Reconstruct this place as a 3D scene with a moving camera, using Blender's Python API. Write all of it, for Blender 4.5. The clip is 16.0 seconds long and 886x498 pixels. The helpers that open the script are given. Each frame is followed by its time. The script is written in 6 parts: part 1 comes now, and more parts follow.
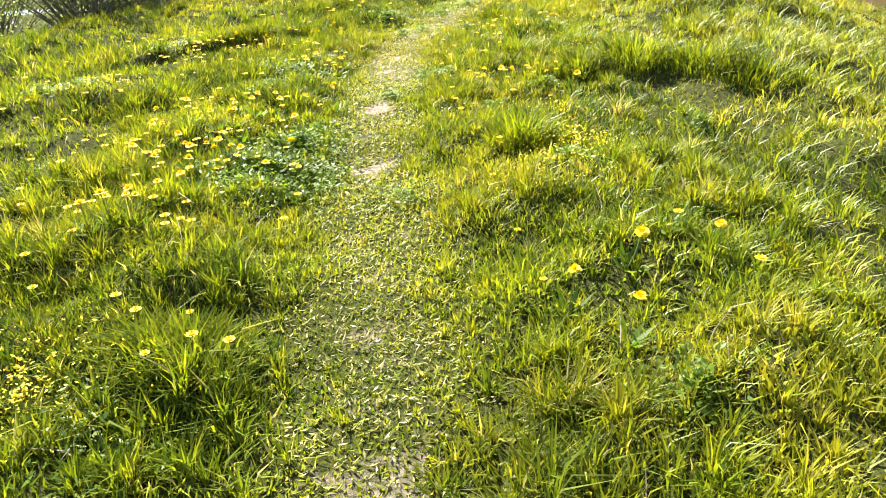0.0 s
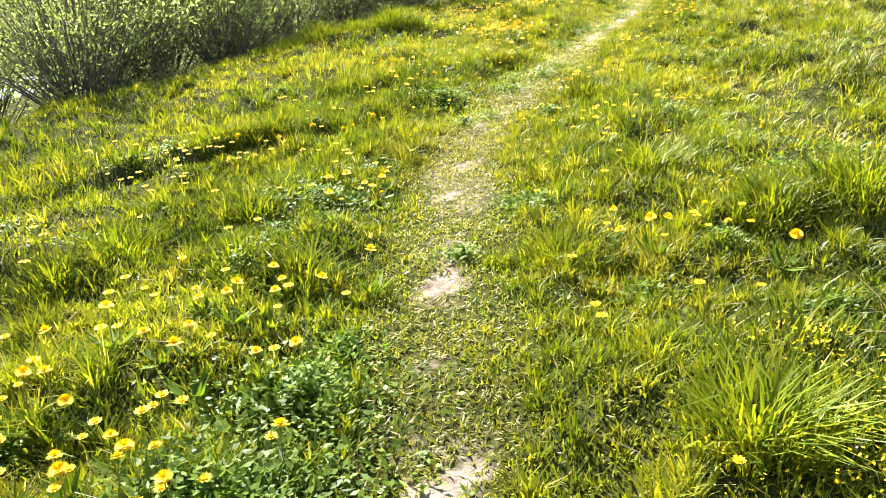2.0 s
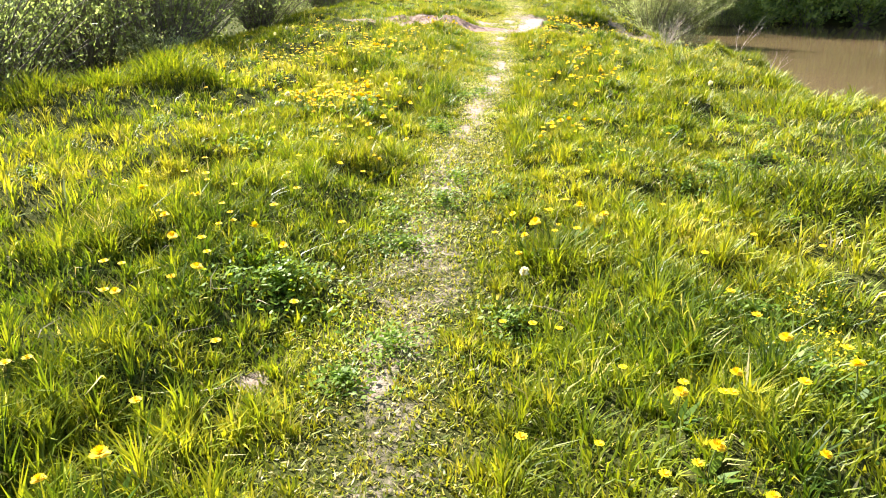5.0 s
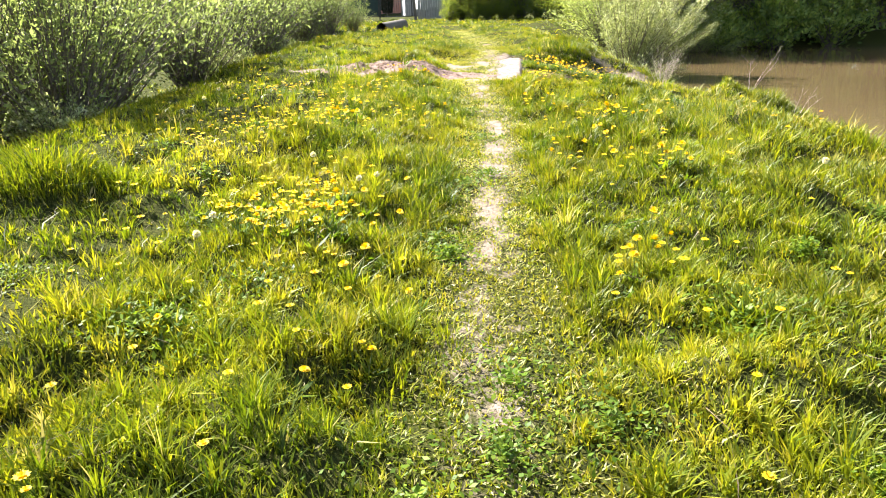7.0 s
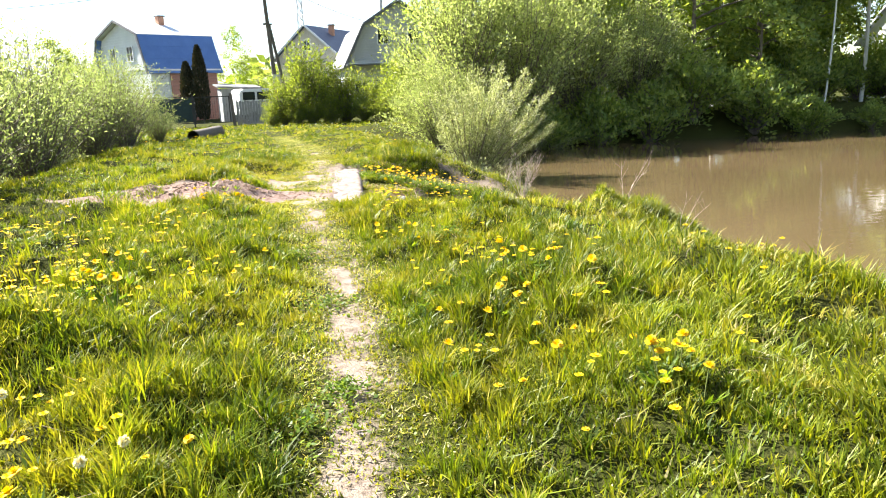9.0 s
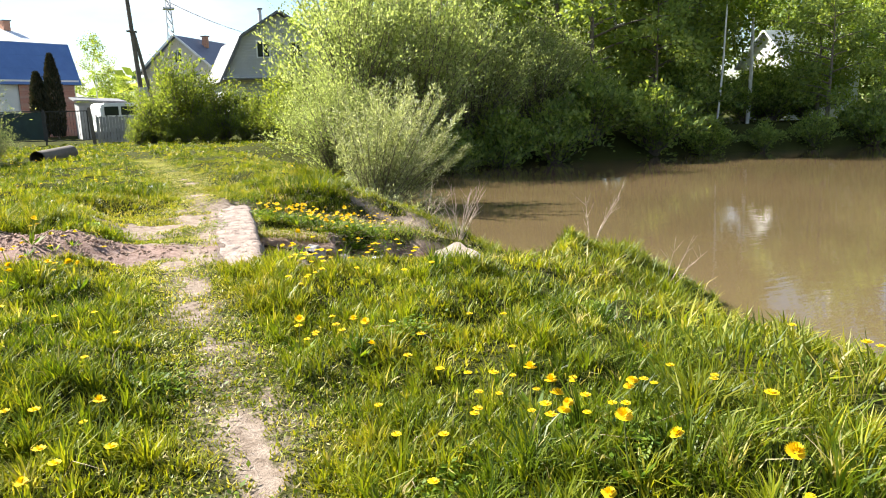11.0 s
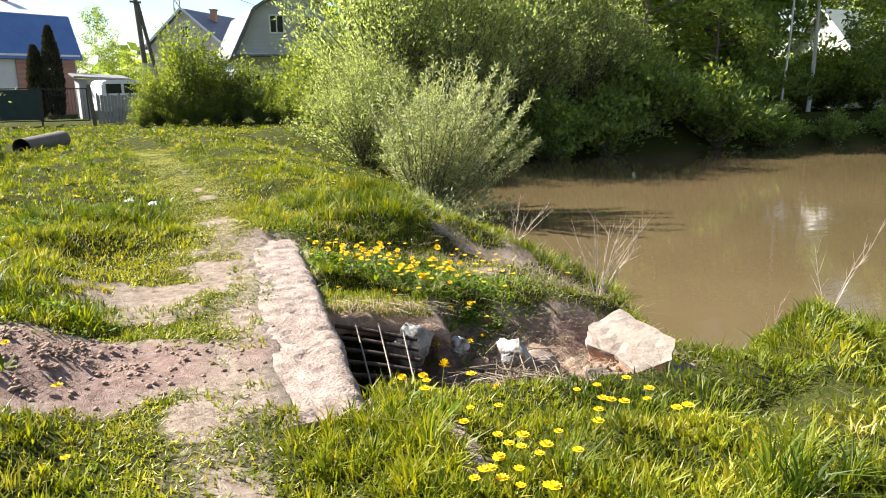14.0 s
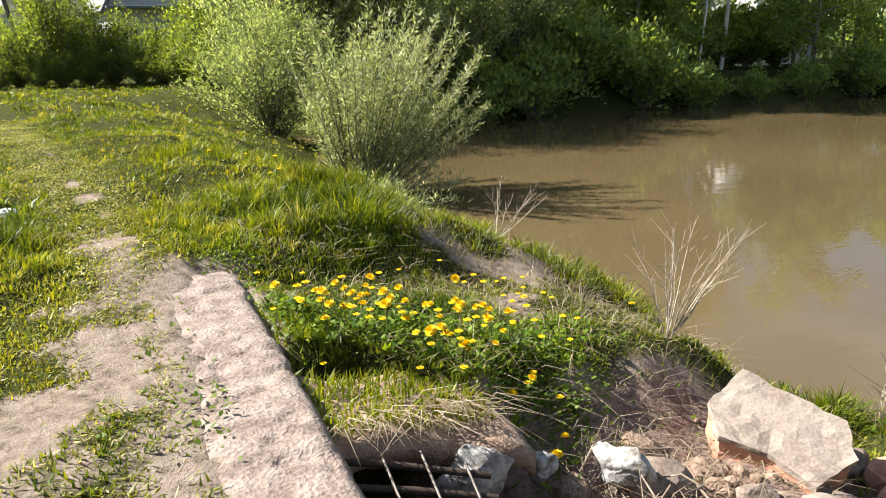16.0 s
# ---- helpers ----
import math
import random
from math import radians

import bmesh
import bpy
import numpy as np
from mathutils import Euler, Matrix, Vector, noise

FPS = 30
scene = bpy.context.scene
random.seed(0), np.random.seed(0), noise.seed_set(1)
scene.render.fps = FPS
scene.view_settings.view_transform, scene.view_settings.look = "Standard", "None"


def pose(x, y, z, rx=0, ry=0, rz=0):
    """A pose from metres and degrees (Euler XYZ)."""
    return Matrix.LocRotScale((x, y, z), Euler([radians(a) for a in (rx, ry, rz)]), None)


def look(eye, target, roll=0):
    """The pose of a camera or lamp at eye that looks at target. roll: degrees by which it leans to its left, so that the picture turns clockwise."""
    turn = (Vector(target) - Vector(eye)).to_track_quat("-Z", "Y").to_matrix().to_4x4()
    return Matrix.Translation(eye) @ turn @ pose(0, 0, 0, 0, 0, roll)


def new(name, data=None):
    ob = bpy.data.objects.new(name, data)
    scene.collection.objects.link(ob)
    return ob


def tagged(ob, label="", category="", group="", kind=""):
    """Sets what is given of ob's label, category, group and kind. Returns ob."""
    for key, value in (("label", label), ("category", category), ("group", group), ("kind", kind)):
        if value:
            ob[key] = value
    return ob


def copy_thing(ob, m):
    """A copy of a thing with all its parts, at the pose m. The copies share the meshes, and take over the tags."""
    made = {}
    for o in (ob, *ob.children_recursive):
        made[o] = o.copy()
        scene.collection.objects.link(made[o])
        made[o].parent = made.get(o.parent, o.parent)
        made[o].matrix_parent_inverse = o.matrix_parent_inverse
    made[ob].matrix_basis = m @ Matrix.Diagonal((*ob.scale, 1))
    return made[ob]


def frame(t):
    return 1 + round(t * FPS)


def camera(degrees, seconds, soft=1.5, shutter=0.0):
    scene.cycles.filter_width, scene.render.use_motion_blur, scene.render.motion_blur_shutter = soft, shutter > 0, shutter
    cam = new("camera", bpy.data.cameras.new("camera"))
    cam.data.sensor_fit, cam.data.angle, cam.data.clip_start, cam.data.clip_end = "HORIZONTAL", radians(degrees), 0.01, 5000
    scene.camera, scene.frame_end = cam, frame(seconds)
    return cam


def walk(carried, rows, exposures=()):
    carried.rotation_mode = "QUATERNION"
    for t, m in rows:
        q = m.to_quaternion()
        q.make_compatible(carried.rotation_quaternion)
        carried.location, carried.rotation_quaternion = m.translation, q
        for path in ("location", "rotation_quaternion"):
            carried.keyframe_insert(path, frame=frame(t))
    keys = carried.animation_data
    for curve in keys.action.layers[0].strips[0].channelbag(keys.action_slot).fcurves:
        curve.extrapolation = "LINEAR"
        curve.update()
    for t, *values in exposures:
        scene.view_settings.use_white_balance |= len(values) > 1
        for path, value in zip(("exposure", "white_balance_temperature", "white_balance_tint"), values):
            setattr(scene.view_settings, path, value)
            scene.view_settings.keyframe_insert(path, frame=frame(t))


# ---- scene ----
cam = camera(62.7, 16.0, soft=1.0)
PATH = [
    (0, (2.934, -9.313, 1.307), (2.417, -7.590, 0.433), -2.18),
    (0.5, (2.672, -8.722, 1.317), (1.992, -7.021, 0.514), -4.29),
    (1, (2.454, -8.083, 1.309), (1.863, -6.346, 0.513), -4.53),
    (1.5, (2.179, -7.479, 1.321), (1.455, -5.770, 0.575), -4.53),
    (2, (1.897, -6.865, 1.288), (1.263, -5.128, 0.524), -3.74),
    (2.5, (1.604, -6.231, 1.277), (0.913, -4.519, 0.508), -4.12),
    (3, (1.303, -5.593, 1.272), (0.730, -3.819, 0.549), -3.30),
    (3.5, (1.073, -4.889, 1.280), (0.601, -3.074, 0.587), -3.17),
    (4, (0.806, -4.265, 1.251), (0.490, -2.445, 0.484), -1.30),
    (4.5, (0.654, -3.594, 1.283), (0.438, -1.766, 0.501), -1.26),
    (5, (0.389, -2.966, 1.359), (0.294, -1.111, 0.618), 0.41),
    (5.2, (0.338, -2.703, 1.431), (0.270, -0.844, 0.698), -0.02),
    (7.3, (-0.098, -0.134, 1.409), (-0.048, 1.751, 0.741), -2.28),
    (7.5, (-0.085, 0.124, 1.372), (-0.025, 2.005, 0.693), -2.88),
    (8, (-0.090, 0.796, 1.388), (-0.103, 2.679, 0.714), -3.81),
    (8.5, (-0.066, 1.441, 1.377), (0.097, 3.338, 0.765), -3.33),
    (9, (0.072, 2.134, 1.367), (0.553, 4.027, 0.937), -2.27),
    (9.2, (0.110, 2.417, 1.359), (0.717, 4.288, 1.000), -2.05),
    (11.3, (0.268, 4.953, 1.361), (1.058, 6.747, 0.966), -1.51),
    (11.5, (0.265, 5.152, 1.356), (1.062, 6.947, 0.978), -1.73),
    (12, (0.326, 5.690, 1.352), (1.202, 7.448, 0.976), -2.15),
    (12.5, (0.364, 6.252, 1.376), (1.139, 8.051, 0.972), -1.49),
    (13, (0.387, 6.790, 1.447), (1.192, 8.571, 1.020), -0.33),
    (13.5, (0.440, 7.309, 1.464), (1.121, 9.132, 0.998), -1.24),
    (14, (0.441, 7.901, 1.475), (1.213, 9.692, 1.029), -0.78),
    (14.5, (0.503, 8.478, 1.474), (1.345, 10.236, 1.030), -0.19),
    (15, (0.517, 9.000, 1.469), (1.448, 10.711, 1.015), 0.26),
    (15.5, (0.598, 9.568, 1.428), (1.618, 11.213, 0.923), 0.30),
    (16, (0.652, 10.163, 1.432), (1.662, 11.798, 0.876), -0.58),
]
walk(cam, [(t, look(eye, target, roll)) for t, eye, target, roll in PATH],
     exposures=[(0, 2.46), (5, 2.45), (8.5, 2.42), (9.0, 2.38), (11.4, 1.92), (13.5, 1.86), (14.5, 1.76), (16, 1.62)])

# ---- sky and sun ----
SUN_ELEVATION = 40.0
SUN_FROM = Vector((-0.71, 0.70, math.tan(radians(SUN_ELEVATION))))


def build_sky():
    world = bpy.data.worlds.new("spring_sky")
    scene.world = world
    world.use_nodes = True
    nt = world.node_tree
    back = nt.nodes["Background"]
    sky = nt.nodes.new("ShaderNodeTexSky")
    sky.sky_type = "NISHITA"
    sky.sun_disc = False
    sky.sun_elevation = radians(SUN_ELEVATION)
    sky.sun_rotation = math.atan2(SUN_FROM.x, SUN_FROM.y)
    sky.air_density, sky.dust_density, sky.ozone_density = 1.0, 0.1, 2.0
    coord = nt.nodes.new("ShaderNodeTexCoord")
    mapping = nt.nodes.new("ShaderNodeMapping")
    mapping.inputs["Scale"].default_value = (1.0, 1.0, 3.2)
    cloud = nt.nodes.new("ShaderNodeTexNoise")
    cloud.inputs["Scale"].default_value = 3.1
    cloud.inputs["Detail"].default_value = 8.0
    cloud.inputs["Roughness"].default_value = 0.58
    ramp = nt.nodes.new("ShaderNodeValToRGB")
    ramp.color_ramp.elements[0].position = 0.47
    ramp.color_ramp.elements[1].position = 0.66
    mix = nt.nodes.new("ShaderNodeMix")
    mix.data_type = "RGBA"
    mix.inputs["B"].default_value = (5.6, 5.8, 6.1, 1)
    nt.links.new(coord.outputs["Generated"], mapping.inputs["Vector"])
    nt.links.new(mapping.outputs["Vector"], cloud.inputs["Vector"])
    nt.links.new(cloud.outputs["Fac"], ramp.inputs["Fac"])
    nt.links.new(ramp.outputs["Color"], mix.inputs["Factor"])
    nt.links.new(sky.outputs["Color"], mix.inputs["A"])
    nt.links.new(mix.outputs["Result"], back.inputs["Color"])
    back.inputs["Strength"].default_value = 0.05


build_sky()
sun = new("sun", bpy.data.lights.new("sun", "SUN"))
sun.data.energy = 5.0
sun.data.angle = radians(0.55)
sun.data.color = (1.0, 0.95, 0.86)
sun.matrix_world = look(SUN_FROM * 40, (0, 0, 0))


# ---- materials ----
def material(name, colors, rough=0.8, scale=6.0, fine=60.0, bump=0.15, metal=0.0, distance=0.02, spread=(0.3, 0.7)):
    """Two or three colours mixed by coarse and fine noise in world metres, with fine relief."""
    m = bpy.data.materials.new(name)
    m.use_nodes = True
    nt = m.node_tree
    bsdf = nt.nodes["Principled BSDF"]
    geo = nt.nodes.new("ShaderNodeTexCoord")
    n1 = nt.nodes.new("ShaderNodeTexNoise")
    n1.inputs["Scale"].default_value = scale
    n1.inputs["Detail"].default_value = 6
    n2 = nt.nodes.new("ShaderNodeTexNoise")
    n2.inputs["Scale"].default_value = fine
    n2.inputs["Detail"].default_value = 5
    add = nt.nodes.new("ShaderNodeMath")
    add.operation = "MULTIPLY_ADD"
    add.inputs[1].default_value = 0.4
    sub = nt.nodes.new("ShaderNodeMath")
    sub.operation = "MULTIPLY_ADD"
    sub.inputs[1].default_value = 0.6
    sub.inputs[2].default_value = 0.0
    ramp = nt.nodes.new("ShaderNodeValToRGB")
    els = ramp.color_ramp.elements
    els[0].position, els[1].position = spread
    els[0].color = (*colors[0], 1)
    els[1].color = (*colors[-1], 1)
    if len(colors) == 3:
        e = els.new(sum(spread) / 2)
        e.color = (*colors[1], 1)
    bm = nt.nodes.new("ShaderNodeBump")
    bm.inputs["Strength"].default_value = bump
    bm.inputs["Distance"].default_value = distance
    for n in (n1, n2):
        nt.links.new(geo.outputs["Object"], n.inputs["Vector"])
    nt.links.new(n1.outputs["Fac"], sub.inputs[0])
    nt.links.new(n2.outputs["Fac"], add.inputs[0])
    nt.links.new(sub.outputs[0], add.inputs[2])
    nt.links.new(add.outputs[0], ramp.inputs["Fac"])
    nt.links.new(ramp.outputs["Color"], bsdf.inputs["Base Color"])
    nt.links.new(add.outputs[0], bm.inputs["Height"])
    nt.links.new(bm.outputs["Normal"], bsdf.inputs["Normal"])
    bsdf.inputs["Roughness"].default_value = rough
    bsdf.inputs["Metallic"].default_value = metal
    return m


def leaf_material(name, colors, rough=0.5, through_light=0.45, tint=(1.5, 1.32, 0.45), gloss=0.35):
    """Leaf or blade: each piece takes its own colour from the attribute "vary"; light shines through it."""
    m = bpy.data.materials.new(name)
    m.use_nodes = True
    nt = m.node_tree
    bsdf = nt.nodes["Principled BSDF"]
    out = nt.nodes["Material Output"]
    at = nt.nodes.new("ShaderNodeAttribute")
    at.attribute_name = "vary"
    ramp = nt.nodes.new("ShaderNodeValToRGB")
    els = ramp.color_ramp.elements
    while len(els) < len(colors):
        els.new(0.5)
    for k, c in enumerate(colors):
        els[k].position = k / (len(colors) - 1)
        els[k].color = (*c, 1)
    nt.links.new(at.outputs["Fac"], ramp.inputs["Fac"])
    hue = nt.nodes.new("ShaderNodeTexNoise")
    hue.inputs["Scale"].default_value = 1.3
    hue.inputs["Detail"].default_value = 3
    coord = nt.nodes.new("ShaderNodeTexCoord")
    nt.links.new(coord.outputs["Object"], hue.inputs["Vector"])
    hsv = nt.nodes.new("ShaderNodeHueSaturation")
    span = nt.nodes.new("ShaderNodeMapRange")
    span.inputs["From Min"].default_value, span.inputs["From Max"].default_value = 0.3, 0.7
    span.inputs["To Min"].default_value, span.inputs["To Max"].default_value = 0.72, 1.25
    nt.links.new(hue.outputs["Fac"], span.inputs["Value"])
    nt.links.new(span.outputs["Result"], hsv.inputs["Value"])
    nt.links.new(ramp.outputs["Color"], hsv.inputs["Color"])
    nt.links.new(hsv.outputs["Color"], bsdf.inputs["Base Color"])
    bsdf.inputs["Roughness"].default_value = rough
    bsdf.inputs["Specular IOR Level"].default_value = gloss
    tr = nt.nodes.new("ShaderNodeBsdfTranslucent")
    warm = nt.nodes.new("ShaderNodeMix")
    warm.data_type, warm.blend_type = "RGBA", "MULTIPLY"
    warm.inputs["Factor"].default_value = 1.0
    warm.inputs["B"].default_value = (*tint, 1)
    nt.links.new(hsv.outputs["Color"], warm.inputs["A"])
    nt.links.new(warm.outputs["Result"], tr.inputs["Color"])
    mix = nt.nodes.new("ShaderNodeMixShader")
    mix.inputs["Fac"].default_value = through_light
    nt.links.new(bsdf.outputs["BSDF"], mix.inputs[1])
    nt.links.new(tr.outputs["BSDF"], mix.inputs[2])
    nt.links.new(mix.outputs["Shader"], out.inputs["Surface"])
    return m


def ground_material():
    """Brown thatch and soil under the grass; sand where the attribute "bare" says that the turf is worn away."""
    m = bpy.data.materials.new("turf_and_soil")
    m.use_nodes = True
    nt = m.node_tree
    bsdf = nt.nodes["Principled BSDF"]
    coord = nt.nodes.new("ShaderNodeTexCoord")
    at = nt.nodes.new("ShaderNodeAttribute")
    at.attribute_name = "bare"

    def noise_node(scale, detail=6, rough=0.6):
        n = nt.nodes.new("ShaderNodeTexNoise")
        n.inputs["Scale"].default_value = scale
        n.inputs["Detail"].default_value = detail
        n.inputs["Roughness"].default_value = rough
        nt.links.new(coord.outputs["Object"], n.inputs["Vector"])
        return n

    def ramp_node(source, stops):
        r = nt.nodes.new("ShaderNodeValToRGB")
        while len(r.color_ramp.elements) < len(stops):
            r.color_ramp.elements.new(0.5)
        for e, (p, c) in zip(r.color_ramp.elements, stops):
            e.position = p
            e.color = (*c, 1)
        nt.links.new(source, r.inputs["Fac"])
        return r

    turf = ramp_node(noise_node(38, 10, 0.75).outputs["Fac"], [(0.34, (0.014, 0.017, 0.006)), (0.5, (0.042, 0.048, 0.012)), (0.68, (0.11, 0.105, 0.035))])
    sand = ramp_node(noise_node(13, 10, 0.72).outputs["Fac"], [(0.32, (0.11, 0.08, 0.06)), (0.48, (0.25, 0.198, 0.158)), (0.68, (0.365, 0.30, 0.245))])
    edge = noise_node(22, 6, 0.7)
    sum_ = nt.nodes.new("ShaderNodeMath")
    sum_.operation = "ADD"
    nt.links.new(at.outputs["Fac"], sum_.inputs[0])
    nt.links.new(edge.outputs["Fac"], sum_.inputs[1])
    worn = ramp_node(sum_.outputs[0], [(0.67, (0, 0, 0)), (1.1, (1, 1, 1))])
    mix = nt.nodes.new("ShaderNodeMix")
    mix.data_type = "RGBA"
    nt.links.new(worn.outputs["Color"], mix.inputs["Factor"])
    nt.links.new(turf.outputs["Color"], mix.inputs["A"])
    nt.links.new(sand.outputs["Color"], mix.inputs["B"])
    dug = nt.nodes.new("ShaderNodeAttribute")
    dug.attribute_name = "dug"
    clod = ramp_node(noise_node(17, 9, 0.7).outputs["Fac"], [(0.3, (0.12, 0.075, 0.062)), (0.5, (0.245, 0.17, 0.145)), (0.72, (0.36, 0.275, 0.24))])
    mix2 = nt.nodes.new("ShaderNodeMix")
    mix2.data_type = "RGBA"
    nt.links.new(dug.outputs["Fac"], mix2.inputs["Factor"])
    nt.links.new(mix.outputs["Result"], mix2.inputs["A"])
    nt.links.new(clod.outputs["Color"], mix2.inputs["B"])
    nt.links.new(mix2.outputs["Result"], bsdf.inputs["Base Color"])
    grain = noise_node(55, 8, 0.7)
    bump = nt.nodes.new("ShaderNodeBump")
    bump.inputs["Strength"].default_value = 0.7
    bump.inputs["Distance"].default_value = 0.03
    nt.links.new(grain.outputs["Fac"], bump.inputs["Height"])
    nt.links.new(bump.outputs["Normal"], bsdf.inputs["Normal"])
    bsdf.inputs["Roughness"].default_value = 1.0
    bsdf.inputs["Specular IOR Level"].default_value = 0.03
    return m


def water_material():
    m = bpy.data.materials.new("muddy_water")
    m.use_nodes = True
    nt = m.node_tree
    bsdf = nt.nodes["Principled BSDF"]
    coord = nt.nodes.new("ShaderNodeTexCoord")
    n0 = nt.nodes.new("ShaderNodeTexNoise")
    n0.inputs["Scale"].default_value = 0.22
    n0.inputs["Detail"].default_value = 4
    ramp = nt.nodes.new("ShaderNodeValToRGB")
    ramp.color_ramp.elements[0].position, ramp.color_ramp.elements[1].position = 0.35, 0.65
    ramp.color_ramp.elements[0].color = (0.093, 0.067, 0.034, 1)
    ramp.color_ramp.elements[1].color = (0.113, 0.081, 0.042, 1)
    n = nt.nodes.new("ShaderNodeTexNoise")
    n.inputs["Scale"].default_value = 2.4
    n.inputs["Detail"].default_value = 3
    mp = nt.nodes.new("ShaderNodeMapping")
    mp.inputs["Scale"].default_value = (0.7, 2.2, 1)
    bump = nt.nodes.new("ShaderNodeBump")
    bump.inputs["Strength"].default_value = 0.05
    bump.inputs["Distance"].default_value = 0.06
    nt.links.new(coord.outputs["Object"], n0.inputs["Vector"])
    nt.links.new(coord.outputs["Object"], mp.inputs["Vector"])
    nt.links.new(mp.outputs["Vector"], n.inputs["Vector"])
    nt.links.new(n.outputs["Fac"], bump.inputs["Height"])
    nt.links.new(n0.outputs["Fac"], ramp.inputs["Fac"])
    nt.links.new(ramp.outputs["Color"], bsdf.inputs["Base Color"])
    nt.links.new(bump.outputs["Normal"], bsdf.inputs["Normal"])
    bsdf.inputs["Roughness"].default_value = 0.03
    bsdf.inputs["IOR"].default_value = 1.33
    return m


def glass_material():
    m = bpy.data.materials.new("dark_window_glass")
    m.use_nodes = True
    b = m.node_tree.nodes["Principled BSDF"]
    b.inputs["Base Color"].default_value = (0.02, 0.025, 0.03, 1)
    b.inputs["Roughness"].default_value = 0.05
    return m


def ribbed_material(name, colors, pitch, axis="Z", rough=0.5, depth=0.02, metal=0.0, bricks=False):
    """Siding, sheet roofing or brickwork whose courses are too far off to be built one by one."""
    m = material(name, colors, rough, 1.5, 25.0, 0.1, metal)
    nt = m.node_tree
    bsdf = nt.nodes["Principled BSDF"]
    coord = nt.nodes.new("ShaderNodeTexCoord")
    if bricks:
        tex = nt.nodes.new("ShaderNodeTexBrick")
        tex.inputs["Scale"].default_value = 1.0
        tex.inputs["Brick Width"].default_value = 0.25
        tex.inputs["Row Height"].default_value = 0.077
        tex.inputs["Mortar Size"].default_value = 0.01
        turn = nt.nodes.new("ShaderNodeMapping")
        turn.inputs["Rotation"].default_value = (radians(90), 0, 0)
        nt.links.new(coord.outputs["Object"], turn.inputs["Vector"])
        nt.links.new(turn.outputs["Vector"], tex.inputs["Vector"])
        tex.inputs["Color1"].default_value = (*colors[0], 1)
        tex.inputs["Color2"].default_value = (*colors[-1], 1)
        tex.inputs["Mortar"].default_value = (0.35, 0.3, 0.27, 1)
        nt.links.new(tex.outputs["Color"], bsdf.inputs["Base Color"])
        return m
    tex = nt.nodes.new("ShaderNodeTexWave")
    tex.wave_profile = "SAW"
    tex.bands_direction = axis
    tex.inputs["Scale"].default_value = 1.0 / pitch / math.pi
    bump = nt.nodes.new("ShaderNodeBump")
    bump.inputs["Strength"].default_value = 0.8
    bump.inputs["Distance"].default_value = depth
    nt.links.new(coord.outputs["Object"], tex.inputs["Vector"])
    nt.links.new(tex.outputs["Fac"], bump.inputs["Height"])
    nt.links.new(bump.outputs["Normal"], bsdf.inputs["Normal"])
    return m


GROUND = ground_material()
WATER = water_material()
GLASS = glass_material()
GRASS = leaf_material("grass_blades", [(0.042, 0.076, 0.007), (0.119, 0.163, 0.011), (0.218, 0.242, 0.015), (0.328, 0.302, 0.024), (0.50, 0.43, 0.23)], 0.46, 0.44, (1.35, 1.28, 0.45), 0.28)
STRAW = leaf_material("dry_straw", [(0.11, 0.078, 0.05), (0.22, 0.17, 0.115), (0.38, 0.32, 0.24)], 0.7, 0.25)
HERB = leaf_material("broad_herb_leaves", [(0.06, 0.12, 0.012), (0.12, 0.20, 0.016), (0.20, 0.28, 0.026)], 0.5, 0.48, gloss=0.22)
PETAL = leaf_material("dandelion_petals", [(0.71, 0.49, 0.0), (0.77, 0.56, 0.001), (0.81, 0.61, 0.004)], 0.7, 0.2, (1.2, 1.1, 0.5))
STALK = leaf_material("flower_stalk", [(0.12, 0.18, 0.04), (0.22, 0.2, 0.08)], 0.6, 0.2)
FLUFF = leaf_material("seed_fluff", [(0.7, 0.7, 0.68), (0.82, 0.82, 0.8)], 0.9, 0.4)
WILLOW = leaf_material("silver_willow_leaves", [(0.15, 0.18, 0.07), (0.29, 0.32, 0.15), (0.46, 0.48, 0.28), (0.62, 0.63, 0.48)], 0.5, 0.42, (1.2, 1.2, 0.65), 0.3)
SALLOW = leaf_material("sallow_leaves", [(0.15, 0.175, 0.06), (0.245, 0.28, 0.095), (0.31, 0.345, 0.15), (0.39, 0.415, 0.24)], 0.55, 0.55, (1.08, 1.15, 0.75), 0.25)
THICKET = leaf_material("yellow_green_willow_leaves", [(0.17, 0.205, 0.085), (0.29, 0.335, 0.14), (0.40, 0.43, 0.21), (0.50, 0.52, 0.35)], 0.55, 0.62, (1.15, 1.2, 0.6), 0.25)
WOODLEAF = leaf_material("woodland_leaves", [(0.095, 0.15, 0.05), (0.18, 0.26, 0.08), (0.27, 0.35, 0.115), (0.37, 0.44, 0.17)], 0.5, 0.58, gloss=0.25)
BIRCHLEAF = leaf_material("birch_leaves", [(0.11, 0.19, 0.02), (0.19, 0.28, 0.03), (0.27, 0.35, 0.05)], 0.5, 0.52, gloss=0.25)
HEDGELEAF = leaf_material("juniper_leaves", [(0.10, 0.15, 0.04), (0.18, 0.245, 0.06), (0.28, 0.335, 0.09)], 0.5, 0.55, gloss=0.25)
THUJALEAF = leaf_material("dark_thuja_leaves", [(0.016, 0.026, 0.014), (0.035, 0.035, 0.02), (0.06, 0.05, 0.03)], 0.6, 0.15)
BARK = material("grey_brown_bark", [(0.07, 0.055, 0.04), (0.16, 0.13, 0.1), (0.24, 0.2, 0.16)], 0.9, 8, 70, 0.6)
